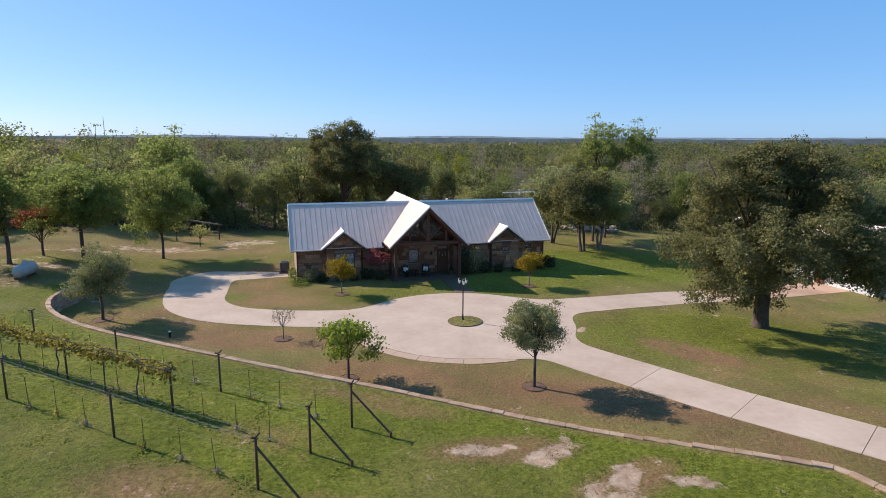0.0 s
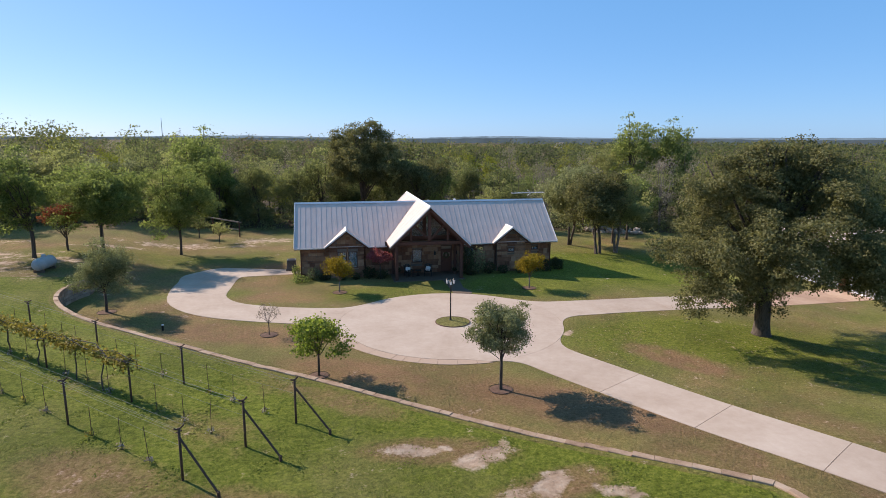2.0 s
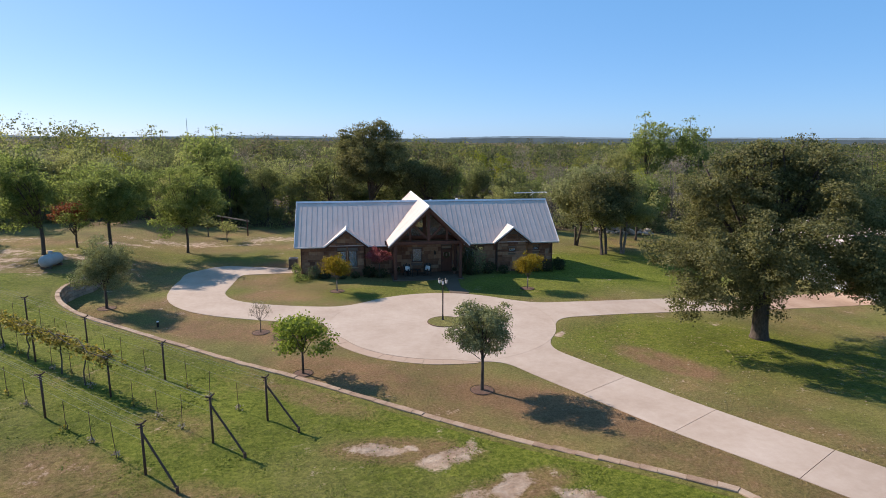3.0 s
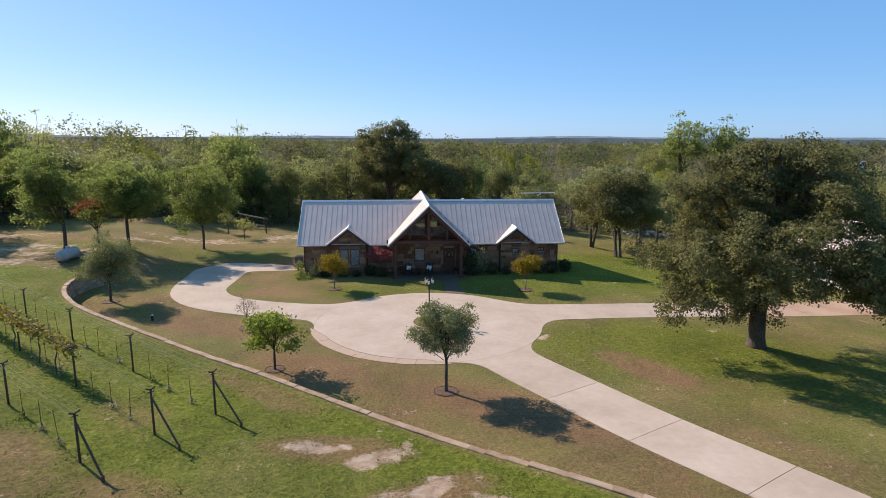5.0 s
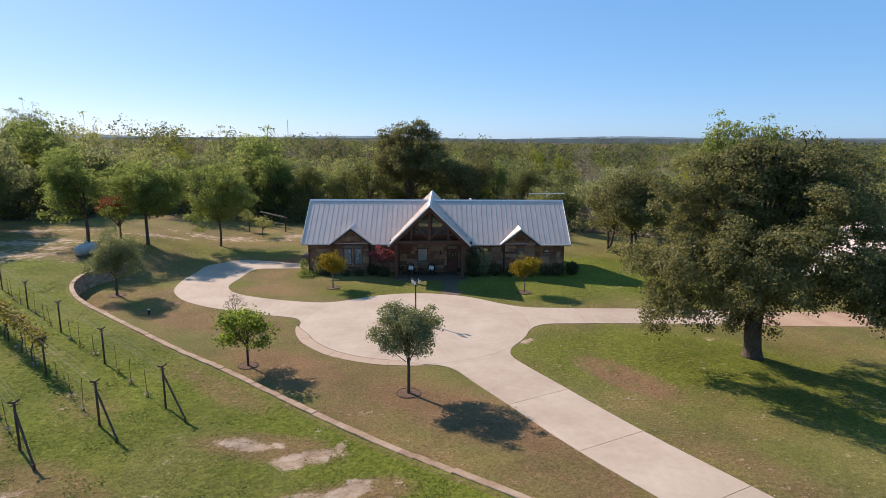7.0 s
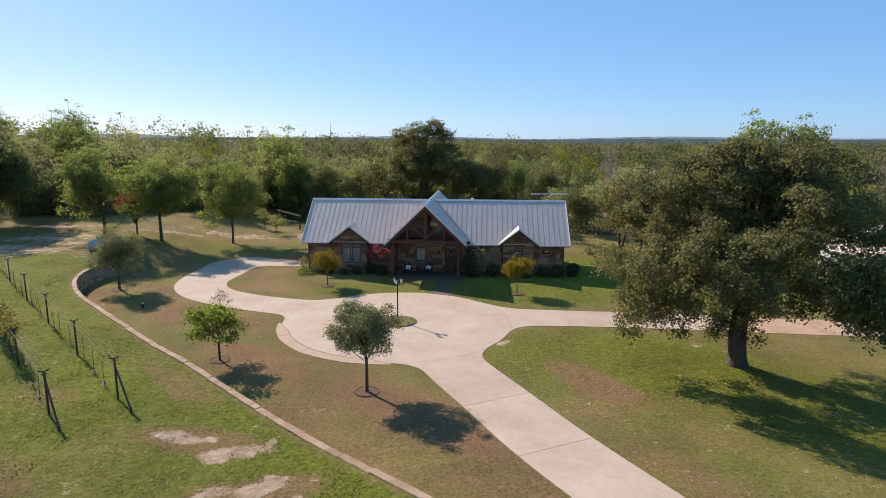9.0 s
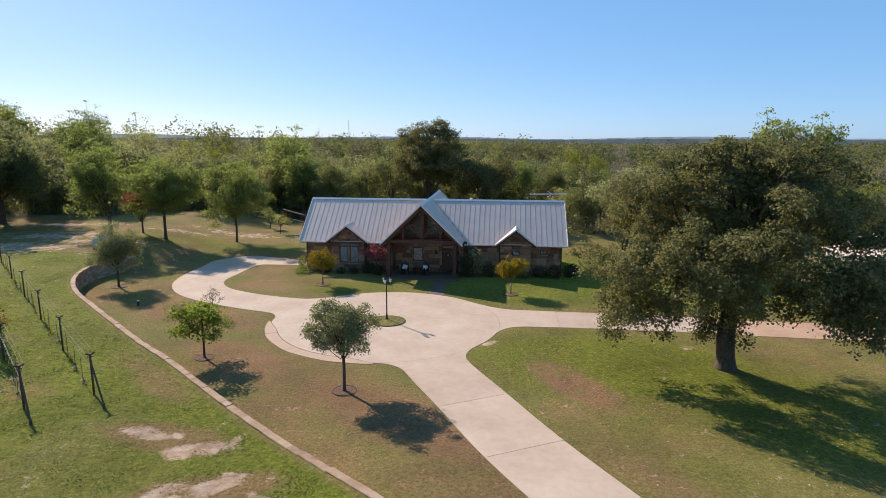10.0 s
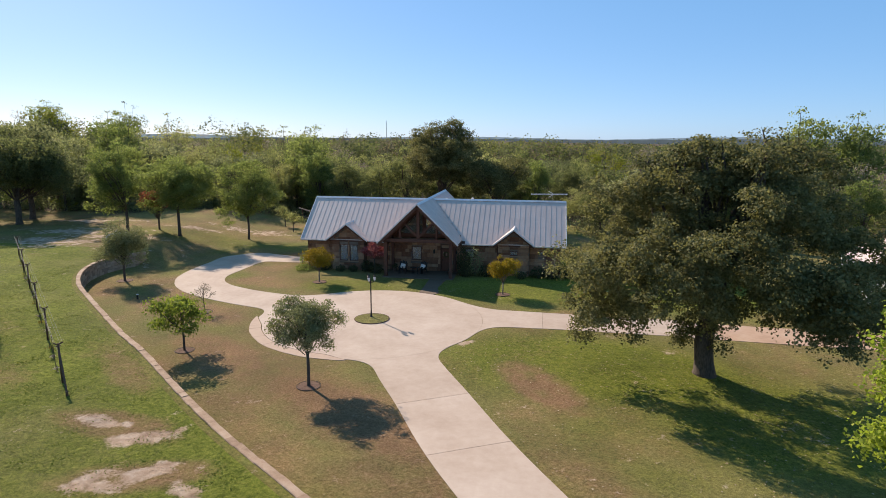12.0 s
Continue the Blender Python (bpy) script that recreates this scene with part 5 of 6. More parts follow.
def lawn_trees():
    rng = np.random.default_rng(8)
    spec = [("shade_tree", -22.3, 26.9, 9.0, 3.2, 1.9, 0.12, L_GREEN), ("shade_tree", -27.9, 22.3, 8.0, 3.9, 2.7, 0.15, L_GREEN), ("shade_tree", -33.0, 20.8, 9.5, 2.9, 1.9, 0.16, L_GREEN)]
    for k, (nm, x, y, h, r, th, tr, leaf) in enumerate(spec):
        lobes = [(a - (0.9 if x < -30 else 0.0), b, c, d) for a, b, c, d in ellipsoid_lobes(rng, th + (h - th) * 0.5, r, r, (h - th) * 0.52, 46, r * 0.26, 0.95)]
        plant(grow_tree(nm, "tall shade tree with bright green leaves on the lawn", "tree", 30 + k, th + 0.7, tr, lobes, leaf, 0.14, 6.2, 13, 0.24, M_BARK, "shade trees on the lawn", gaps=0.8, gap_scale=2.0), x, y)
    lobes = ellipsoid_lobes(rng, 3.5, 1.9, 1.6, 1.1, 14, 0.6, 0.6)
    plant(grow_tree("red_tree", "low tree in rust-red autumn leaf", "tree", 36, 1.3, 0.1, lobes, L_RED, 0.15, 7, 10, 0.26), -31.6, 24.2)
    lobes = ellipsoid_lobes(rng, 2.0, 1.0, 1.0, 0.9, 9, 0.4, 0.7)
    small = grow_tree("sapling", "small thinly leaved tree on the back lawn", "tree", 48, 1.0, 0.06, lobes, L_WOODS, 0.12, 8, 8, 0.2, M_BARK, "small trees on the back lawn")
    plant(small, -22.6, 37.5)
    copy_thing(small, pose(-19.6, 33.2, land_at(-19.6, 33.2), 0, 0, 90) @ Matrix.Diagonal((0.85, 0.85, 0.9, 1)))
    # group beside the house
    for k, (x, y, h, r, leaf, st) in enumerate(((20.5, 29.0, 9.4, 3.5, L_DARK, 2), (21.5, 23.5, 8.9, 3.9, L_OAK, 3), (24.5, 24.2, 7.8, 3.0, L_WOODS, 2), (30.5, 33.5, 8.0, 3.0, L_GREEN, 1), (27.0, 30.5, 8.4, 2.8, L_WOODS, 1))):
        lobes = ellipsoid_lobes(rng, 2.0 + (h - 2.0) * 0.52, r, r, (h - 2.0) * 0.5, 34, r * 0.27, 0.6)
        plant(grow_tree("oak_tree", "oak with a dark leaning trunk beside the house", "tree", 50 + k, 2.6, 0.14, lobes, leaf, 0.17, 5.2, 11, 0.25, M_BARK_PALE if k == 2 else M_BARK, "oaks beside the house", stems=st), x, y)
    # old trees over the sandy corner
    for k, (x, y, h, r, leaf) in enumerate(((-50.0, 24.5, 11.0, 6.0, L_WOODS), (-52.5, 29.0, 11.8, 6.2, L_DARK), (-58.0, 22.0, 11.0, 5.5, L_DARK))):
        lobes = ellipsoid_lobes(rng, 2.6 + (h - 2.6) * 0.52, r, r, (h - 2.6) * 0.5, 46, r * 0.25, 0.7, 0.2)
        plant(grow_tree("old_oak", "large old oak shading the sandy ground", "tree", 80 + k, 2.8, 0.32, lobes, leaf, 0.18, 3.0, 11, 0.28, M_BARK, "old oaks over sandy ground", split=True), x, y)
    # the tall oak behind the roof
    lobes = ellipsoid_lobes(rng, 8.4, 5.4, 5.0, 4.7, 70, 1.0, 0.7, 0.16) + [(-1.0, 0, 12.9, 1.1), (1.2, 0.3, 13.0, 1.1), (-2.8, 0, 12.2, 1.1), (2.9, 0, 12.0, 1.1)]
    plant(grow_tree("tall_oak", "tall dark oak rising behind the roof", "tree", 61, 3.5, 0.42, lobes, L_OAK, 0.165, 5.6, 16, 0.28, split=True, gaps=0.72, gap_scale=1.9, lie=0.5), -2.7, 44.3)
    lobes = ellipsoid_lobes(rng, 6.5, 4.2, 4.2, 3.2, 20, 1.3, 0.6)
    plant(grow_tree("tall_oak", "tall dark oak rising behind the roof", "tree", 62, 3.0, 0.3, lobes, L_OAK, 0.18, 4.6, 14, 0.32, split=True), 5.0, 43.5)


# ---- woods ----
def woods():
    rng = np.random.default_rng(77)
    kinds, rough_kinds = [], []
    for k, (lab, h, r, leaf, n) in enumerate((
            ("woodland oak in dull green leaf", 9.5, 3.1, L_WOODS, 22),
            ("broad woodland oak in dull green leaf", 10.5, 3.4, L_WOODS, 26),
            ("woodland elm in mixed green and yellowing leaf", 9.0, 2.6, L_WOODS, 20),
            ("dark woodland cedar elm", 8.5, 2.9, L_DARK, 22),
            ("woodland tree turning yellow", 9.5, 2.4, L_YELLOW, 18),
            ("half-bare grey woodland tree", 9.0, 2.4, L_GREY, 16),
            ("bright green woodland tree", 8.5, 2.6, L_GREEN, 20))):
        lobes = ellipsoid_lobes(rng, h * 0.54, r, r, h * 0.46, int(n * 1.5), r * 0.28, 0.95, 0.2)
        bare = leaf is L_GREY
        kinds.append(grow_tree("woods_tree", lab, "tree", 100 + k, h * 0.24, 0.17, lobes, leaf, 0.11 if bare else 0.16, 3.2 if bare else 3.6, 5 if bare else 11, 0.26, M_BARK_PALE if bare else M_BARK, "woodland trees", twigs=3 if bare else 0, limbs=12))
        rough_kinds.append(grow_tree("woods_tree", lab, "tree", 100 + k, h * 0.24, 0.17, lobes, leaf, 0.16 if bare else 0.22, 1.5, 4 if bare else 6, 0.3, M_BARK, "woodland trees", limbs=5))
    weights = np.array([0.18, 0.16, 0.16, 0.12, 0.08, 0.2, 0.10])
    placed, used = [], set()

    def put(k, fine, m):
        t = (kinds if fine else rough_kinds)[k]
        if (k, fine) in used:
            copy_thing(t, m)
        else:
            used.add((k, fine))
            t.matrix_basis = m

    tries = 0
    while len(placed) < 290 and tries < 16000:
        tries += 1
        x = rng.uniform(-120, 120)
        depth = rng.exponential(22)
        y = woods_edge(x) + depth
        if x > 34 and y < 27:
            continue
        if x < -44:
            y = 36 + depth * 1.2
        if depth > 72 or abs(x) > 60 + y * 0.9:
            continue
        if any((x - a) ** 2 + (y - b) ** 2 < (3.2 + 0.03 * depth) ** 2 for a, b in placed):
            continue
        placed.append((x, y))
        k = int(rng.choice(len(kinds), p=weights))
        s = rng.uniform(0.84, 1.10) * (1.08 if x < -20 else 1.0) * (0.9 if 14 < x < 45 else 1.0)
        put(k, depth < 8 and -75 < x < 60, pose(x, y, land_at(x, y) - 0.1, 0, 0, rng.uniform(0, 360)) @ Matrix.Diagonal((s, s, s * rng.uniform(0.85, 1.12), 1)))
    # crowns that stand above the rest
    for x, y, s, k in ((57.8, 83.4, 1.8, 6), (64.0, 78.4, 1.7, 6), (51.0, 84.0, 1.4, 1), (21.0, 80.0, 1.15, 4), (26.0, 82.0, 1.1, 4), (31.0, 86.0, 1.15, 5), (38.0, 70.0, 1.15, 0), (-56.9, 52.0, 1.72, 6), (-52.2, 50.0, 1.6, 0), (-48.5, 50.0, 1.7, 3), (-46.6, 52.0, 1.25, 1), (-46.3, 56.0, 1.42, 3), (-44.3, 58.0, 1.32, 0), (-40.1, 60.0, 1.42, 3), (-36.8, 58.0, 1.43, 3), (-29.8, 60.0, 1.24, 0), (-25.5, 54.0, 1.62, 6), (-24.0, 56.0, 1.21, 1), (-22.0, 58.0, 1.32, 5), (-19.7, 60.0, 1.27, 0), (-61.2, 50.0, 1.59, 3), (-68.5, 52.0, 1.5, 1), (-75.0, 54.0, 1.5, 0), (-101.0, 86.0, 1.7, 4), (-97.0, 84.0, 1.5, 4), (-105.0, 90.0, 1.6, 6), (-92.0, 90.0, 1.45, 3), (-88.0, 66.0, 1.4, 0), (-82.0, 58.0, 1.5, 3)):
        put(k, True, pose(x, y, land_at(x, y) - 0.1, 0, 0, x * 7) @ Matrix.Diagonal((s, s, s * (0.79 if x < 0 else 1.0), 1)))
    for k in range(len(kinds)):
        for fine in (True, False):
            if (k, fine) not in used:
                put(k, fine, pose(-20 + 9 * k, 74, land_at(-20 + 9 * k, 74) - 0.1))
    # brush along the front edge
    vs = []
    for k in range(760):
        x = rng.uniform(-110, 100)
        y = woods_edge(x) + rng.uniform(-0.8, 14) if x >= -44 else rng.uniform(37, 54)
        z = land_at(x, y)
        r = rng.uniform(0.9, 2.5)
        if (x > 34 and y < 24):
            continue
        d = sphere_dirs(rng, 130)
        d[:, 2] = np.abs(d[:, 2])
        vs.append(leaf_quads(rng, np.array([x, y, z]) + d * r * rng.uniform(0.4, 1.15, (130, 1)) * (1, 1, 1.25), d, 0.24))
    tagged(part("undergrowth", quad_mesh("undergrowth", np.vstack(vs), L_DARK), L_DARK, None, "low brush along the edge of the woods"), category="undergrowth", kind="stuff")
    # woods beyond, too many to count
    for leaf, seed, count, nm in ((L_FAR, 1, 1000, "far_woods"), (L_FAR_DARK, 2, 800, "far_woods"), (L_FAR_BROWN, 3, 330, "far_woods"), (L_FAR_YELLOW, 4, 370, "far_woods")):
        q = np.random.default_rng(900 + seed)
        vs = []
        for k in range(count):
            r = 85 + 1000 * q.uniform(0, 1) ** 2.2
            a = radians(q.uniform(33, 141))
            x, y = r * math.cos(a), r * math.sin(a) - 20
            if y < 108 and abs(x) < 95 or (x + 112) ** 2 + (y - 108) ** 2 < 30 ** 2 or (x - 330) ** 2 / 300 ** 2 + (y - 1100) ** 2 / 260 ** 2 < 1:
                continue
            z = land_at(x, y)
            h = q.uniform(7.5, 12.0)
            w = q.uniform(2.2, 4.2) * (1 + r / 600)
            n = int(330 if r < 160 else 150 if r < 300 else 60)
            d = sphere_dirs(q, n)
            d[:, 2] = np.where(d[:, 2] < -0.3, -d[:, 2], d[:, 2])
            lump = 1 + 0.3 * np.sin(d[:, 0] * 5 + k) * np.sin(d[:, 1] * 4 + 2 * k) + q.normal(0, 0.1, n)
            p = np.array([x, y, z + h * 0.55]) + d * np.array([w, w, h * 0.45]) * lump[:, None]
            vs.append(leaf_quads(q, p, d + (0, 0, 0.3), 0.24 * (1 + r / 150), 0.8))
        tagged(part(nm, quad_mesh(nm, np.vstack(vs), leaf), leaf, None, "wooded country rolling away to the horizon"), category="woods", kind="stuff")


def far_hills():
    """Low ridges closing the horizon, with haze painted in as a glowing colour."""
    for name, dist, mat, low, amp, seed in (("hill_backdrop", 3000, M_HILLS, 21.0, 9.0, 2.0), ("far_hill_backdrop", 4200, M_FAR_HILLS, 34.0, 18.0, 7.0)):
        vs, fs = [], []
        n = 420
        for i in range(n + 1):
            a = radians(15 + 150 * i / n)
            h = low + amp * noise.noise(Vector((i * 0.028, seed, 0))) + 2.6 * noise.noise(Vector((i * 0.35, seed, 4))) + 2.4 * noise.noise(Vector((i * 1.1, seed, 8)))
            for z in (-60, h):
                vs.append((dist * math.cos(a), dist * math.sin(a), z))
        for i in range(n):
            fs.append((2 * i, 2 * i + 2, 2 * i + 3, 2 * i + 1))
        tagged(part(name, (vs, fs), mat, None, "blue ridge along the horizon, haze put into its glowing colour"), category="backdrop", kind="structure")


def fallen_leaves():
    rng = np.random.default_rng(46)
    n = 1500
    r, a = 13 * np.sqrt(rng.uniform(0, 1, n)), rng.uniform(0, 2 * math.pi, n)
    x, y = 18.5 + r * np.cos(a), -7.5 + r * np.sin(a)
    keep = driveway(x, y) > 0.1
    x, y = x[keep], y[keep]
    c = np.stack([x, y, land(x, y) + 0.03], 1)
    tagged(part("fallen_leaves", quad_mesh("fallen_leaves", leaf_quads(rng, c, np.tile((0, 0, 1.0), (len(c), 1)), 0.075, 0.12), M_FALLEN), M_FALLEN, None, "dry leaves scattered on the lawn under the oak"), category="leaves", kind="stuff")


def rubble_pile():
    rng = random.Random(61)
    z = land_at(31.5, 39.5)
    pile = thing("stone_pile", "low pile of brown field stones by the woods", "stone pile", m=pose(31.5, 39.5, z))
    for k in range(46):
        bm = bmesh.new()
        bmesh.ops.create_icosphere(bm, subdivisions=1, radius=1)
        s = rng.uniform(0.22, 0.5)
        u = rng.uniform(-3.6, 3.6)
        for v in bm.verts:
            v.co = Vector((v.co.x * s * rng.uniform(0.8, 1.3), v.co.y * s * rng.uniform(0.8, 1.3), v.co.z * s * 0.7))
        ob = part("stone", bm, M_RUBBLE, pile)
        ob.location = (u, -0.5 * u + rng.uniform(-0.9, 0.9), s * 0.4 + (0.35 if rng.random() < 0.35 else 0))
        ob.rotation_euler = (0, 0, rng.uniform(0, 6))


def radio_mast():
    m = thing("radio_mast", "thin radio mast far off on the plain", "mast", m=pose(-289, 1105, land_at(-289, 1105)))
    part("mast", tube([(0, 0, 0), (0, 0, 46)], [0.8, 0.35], 5), M_WIRE, m)


def far_barn():
    z = land_at(415, 1000)
    b = thing("far_barn", "pale barn with a brown roof far off on the plain", "barn", m=pose(415, 1000, z))
    part("wall", box(-7, 7, -4, 4, -2, 6.5, 0.05), M_WHITE, b)
    part("roof", prism([(-4.6, 6.3), (4.6, 6.3), (0, 9.5)], "x", -7.4, 7.4), M_BLOCK, b, "brown roof")


far_hills()
far_barn()
radio_mast()
rubble_pile()
fallen_leaves()
young_trees()
great_oak()
lawn_trees()
woods()


# ---- vineyard ----
ROW_STEP = Vector((-4.9, 4.55, 0))
ROW_WAY = ROW_STEP.normalized()
ROW_SIDE = Vector((-ROW_WAY.y, ROW_WAY.x, 0))
ROW_HEADS = [Vector((-12.2, -18.5, 0)), Vector((-10.58, -16.75, 0)), Vector((-9.0, -15.05, 0))]
POST_H = 1.72


def on_land(v, up=0.0):
    return Vector((v.x, v.y, land_at(v.x, v.y) + up))


def trellis_post(p, end):
    post = thing("trellis_end_post" if end else "trellis_post", "rusty steel trellis end post with a slanting brace" if end else "rusty steel trellis post with a short cross-arm", "trellis post", "trellis posts", Matrix.Translation(on_land(p)))
    part("pipe", tube([(0, 0, -0.3), (0, 0, POST_H)], [0.042, 0.042], 8), M_RUST, post, smooth=True)
    s = ROW_SIDE * 0.17
    part("cross_arm", tube([(-s.x, -s.y, POST_H + 0.03), (-s.x * 0.3, -s.y * 0.3, POST_H - 0.03), (s.x * 0.3, s.y * 0.3, POST_H - 0.03), (s.x, s.y, POST_H + 0.03)], [0.03, 0.028, 0.028, 0.03], 6), M_RUST, post)
    part("cross_arm", tube([(-s.x * 0.6, -s.y * 0.6, POST_H - 0.12), (s.x * 0.6, s.y * 0.6, POST_H - 0.12)], [0.022, 0.022], 6), M_RUST, post)
    if end:
        o = -ROW_WAY * 1.68
        dz = land_at(p.x + o.x, p.y + o.y) - land_at(p.x, p.y)
        part("brace", tube([(0, 0, POST_H * 0.82), (o.x, o.y, dz + 0.14)], [0.036, 0.036], 8), M_RUST, post)
        part("brace_foot", tube([(o.x, o.y, dz - 0.3), (o.x, o.y, dz + 0.2)], [0.05, 0.05], 8), M_RUST, post)
    return post


def build_vineyard():
    rng = np.random.default_rng(14)
    for r, head in enumerate(ROW_HEADS):
        n = 6 if r == 2 else 5
        tops = []
        for k in range(n):
            trellis_post(head + ROW_STEP * k, k == 0)
            tops.append(on_land(head + ROW_STEP * k))
        wires = thing("trellis_wires", "thin galvanised wires strung between trellis posts", "wire", "trellis wires")
        for off, up in ((-0.16, POST_H + 0.04), (0.16, POST_H + 0.04), (-0.09, POST_H - 0.12), (0.09, POST_H - 0.12), (0.0, 1.15)):
            pts, rad = [], []
            for a, b in zip(tops, tops[1:]):
                for t in (0, 0.33, 0.67):
                    q = a.lerp(b, t) + ROW_SIDE * off
                    pts.append((q.x, q.y, q.z + up - 0.12 * t * (1 - t)))
                    rad.append(0.0035)
            q = tops[-1] + ROW_SIDE * off
            pts.append((q.x, q.y, q.z + up))
            rad.append(0.0035)
            part("wire", tube(pts, rad, 4), M_STRAND, wires)
        # a stake and a young vine every few paces
        for k in range(int((n - 1) * 4)):
            if k % 4 == 0:
                continue
            p = on_land(head + ROW_STEP * (k / 4 + rng.uniform(-0.02, 0.02)) + ROW_SIDE * float(rng.normal(0, 0.04)))
            v = thing("young_vine", "young grapevine tied to a thin stake", "vine", "young vines", Matrix.Translation(p))
            h = rng.uniform(1.05, 1.35)
            part("stake", tube([(0, 0, -0.1), (rng.normal(0, 0.03), rng.normal(0, 0.03), h)], [0.012, 0.011], 5), M_RUST, v)
            reach = 0.45 * rng.uniform(0.3, 1.0)
            part("stem", tube([(0.03, 0.02, -0.05), (0.05, 0.0, reach * 0.5), (0.02, -0.02, reach)], [0.013, 0.011, 0.007], 5), M_BARK, v)
            d = sphere_dirs(rng, 20)
            c = d * np.array([0.2, 0.2, 0.12]) * rng.uniform(0.3, 1.2, (20, 1)) + (0, 0, 0.12)
            part("leaves", quad_mesh("leaves", leaf_quads(rng, c, d, 0.09), L_GREY if k % 3 else L_VINE), L_VINE, v)
    # one grown vine along the wires of the middle row
    a, b = ROW_HEADS[1] + ROW_STEP * 0.97, ROW_HEADS[1] + ROW_STEP * 3.1
    vine = thing("grown_vine", "mature grapevine in yellow-brown autumn leaf on wires", "vine")
    n = 3600
    t = rng.uniform(0, 1, n) ** 0.9
    lump = 0.55 + 0.45 * np.sin(t * 37) * np.sin(t * 13 + 1)
    keep = rng.uniform(0, 1, n) < 0.35 + 0.65 * lump
    t = t[keep]
    base = np.array(a)[None] * (1 - t[:, None]) + np.array(b)[None] * t[:, None]
    base[:, 2] = land(base[:, 0], base[:, 1]) + POST_H - 0.05
    off = rng.normal(0, 1, (len(t), 3)) * (0.18, 0.18, 0.13)
    off[:, 2] -= 0.12 * np.abs(rng.normal(0, 1, len(t)))
    part("leaves", quad_mesh("leaves", leaf_quads(rng, base + off, np.tile((0, -0.3, 1.0), (len(t), 1)), 0.14), L_VINE), L_VINE, vine, "yellowing vine leaves")
    for k in (1.3, 1.62, 2.1, 2.55):
        p = on_land(ROW_HEADS[1] + ROW_STEP * k)
        part("vine_trunk", limb(rng, (p.x, p.y, p.z - 0.1), (p.x + 0.08, p.y - 0.05, p.z + POST_H - 0.1), 0.035, 0.025, 0.12), M_BARK, vine)
    for k in (0, 1):
        p0, p1 = on_land(a, POST_H - 0.04), on_land(b, POST_H - 0.04)
        s = ROW_SIDE * (0.12 if k else -0.1)
        part("cane", limb(rng, p0 + s, p1 + s, 0.02, 0.012, 0.0, 12), M_BARK, vine)


# ---- front yard ----
def yard_lamp():
    lamp = thing("yard_lamp", "dark yard lamp post with three white lanterns", "lamp post", m=pose(0.05, 0.0, 0.05))
    part("pole", lathe([(0.11, 0), (0.11, 0.04), (0.065, 0.1), (0.05, 0.35), (0.042, 0.45), (0.04, 2.3), (0.055, 2.32), (0.04, 2.4), (0.02, 2.5)], 10), M_DARK, lamp)
    for k in range(3):
        a = radians(20 + 120 * k)
        c, s = math.cos(a), math.sin(a)
        part("arm", tube([(0, 0, 2.3), (0.14 * c, 0.14 * s, 2.33), (0.25 * c, 0.25 * s, 2.45)], [0.018, 0.018, 0.018], 6), M_DARK, lamp)
        vs, fs = lathe([(0.03, 0), (0.06, 0.03), (0.085, 0.24), (0.08, 0.25)], 8)
        head = part("lantern", ([(x + 0.25 * c, y + 0.25 * s, z + 2.45) for x, y, z in vs], fs), M_WHITE, lamp, "white glass lantern")
        vs, fs = lathe([(0.1, 0), (0.1, 0.02), (0.04, 0.09), (0.012, 0.15)], 8)
        part("cap", ([(x + 0.25 * c, y + 0.25 * s, z + 2.70) for x, y, z in vs], fs), M_DARK, head)
    isl = tagged(part("lamp_island", lathe([(1.12, -0.1), (1.12, 0.045), (1.06, 0.06), (0.5, 0.09), (0.02, 0.1)], 32), M_TURF, None, "small round grass island in the turning circle"), category="island", kind="structure")
    isl.location = (0.15, -0.2, 0)
    ring = [(0.15 + 1.11 * math.cos(a), -0.2 + 1.11 * math.sin(a), 0.04) for a in np.linspace(0, 2 * math.pi, 33)]
    tagged(part("island_edging", tube(ring, [0.03] * 33, 5), M_MULCH, None, "dark edging round the grass island"), category="edging", kind="structure")


def shrub(name, label, x, y, r, h, leaf, size, seed, count=None):
    rng = np.random.default_rng(seed)
    bush = thing(name, label, "shrub", "foundation shrubs", pose(x, y, land_at(x, y)))
    n = count or int(900 * r * h + 250)
    d = sphere_dirs(rng, n)
    lump = 1 + 0.28 * np.sin(d[:, 0] * 6 + seed) * np.sin(d[:, 1] * 5 + 2 * seed) + rng.normal(0, 0.08, n)
    p = d * np.array([r, r, h * 0.52]) * (lump * rng.uniform(0.55, 1.0, n) ** 0.4)[:, None] + (0, 0, h * 0.5)
    p[:, 2] = np.maximum(p[:, 2], 0.03)
    part("foliage", quad_mesh("foliage", leaf_quads(rng, p, d + (0, 0, 0.3), size), leaf), leaf, bush)
    stems = [limb(rng, (0, 0, -0.1), rng.normal(0, 0.3, 3) * (r, r, 0) + (0, 0, h * 0.6), 0.025, 0.01) for k in range(4)]
    part("stem", joined(*stems), M_BARK, bush)
    return bush


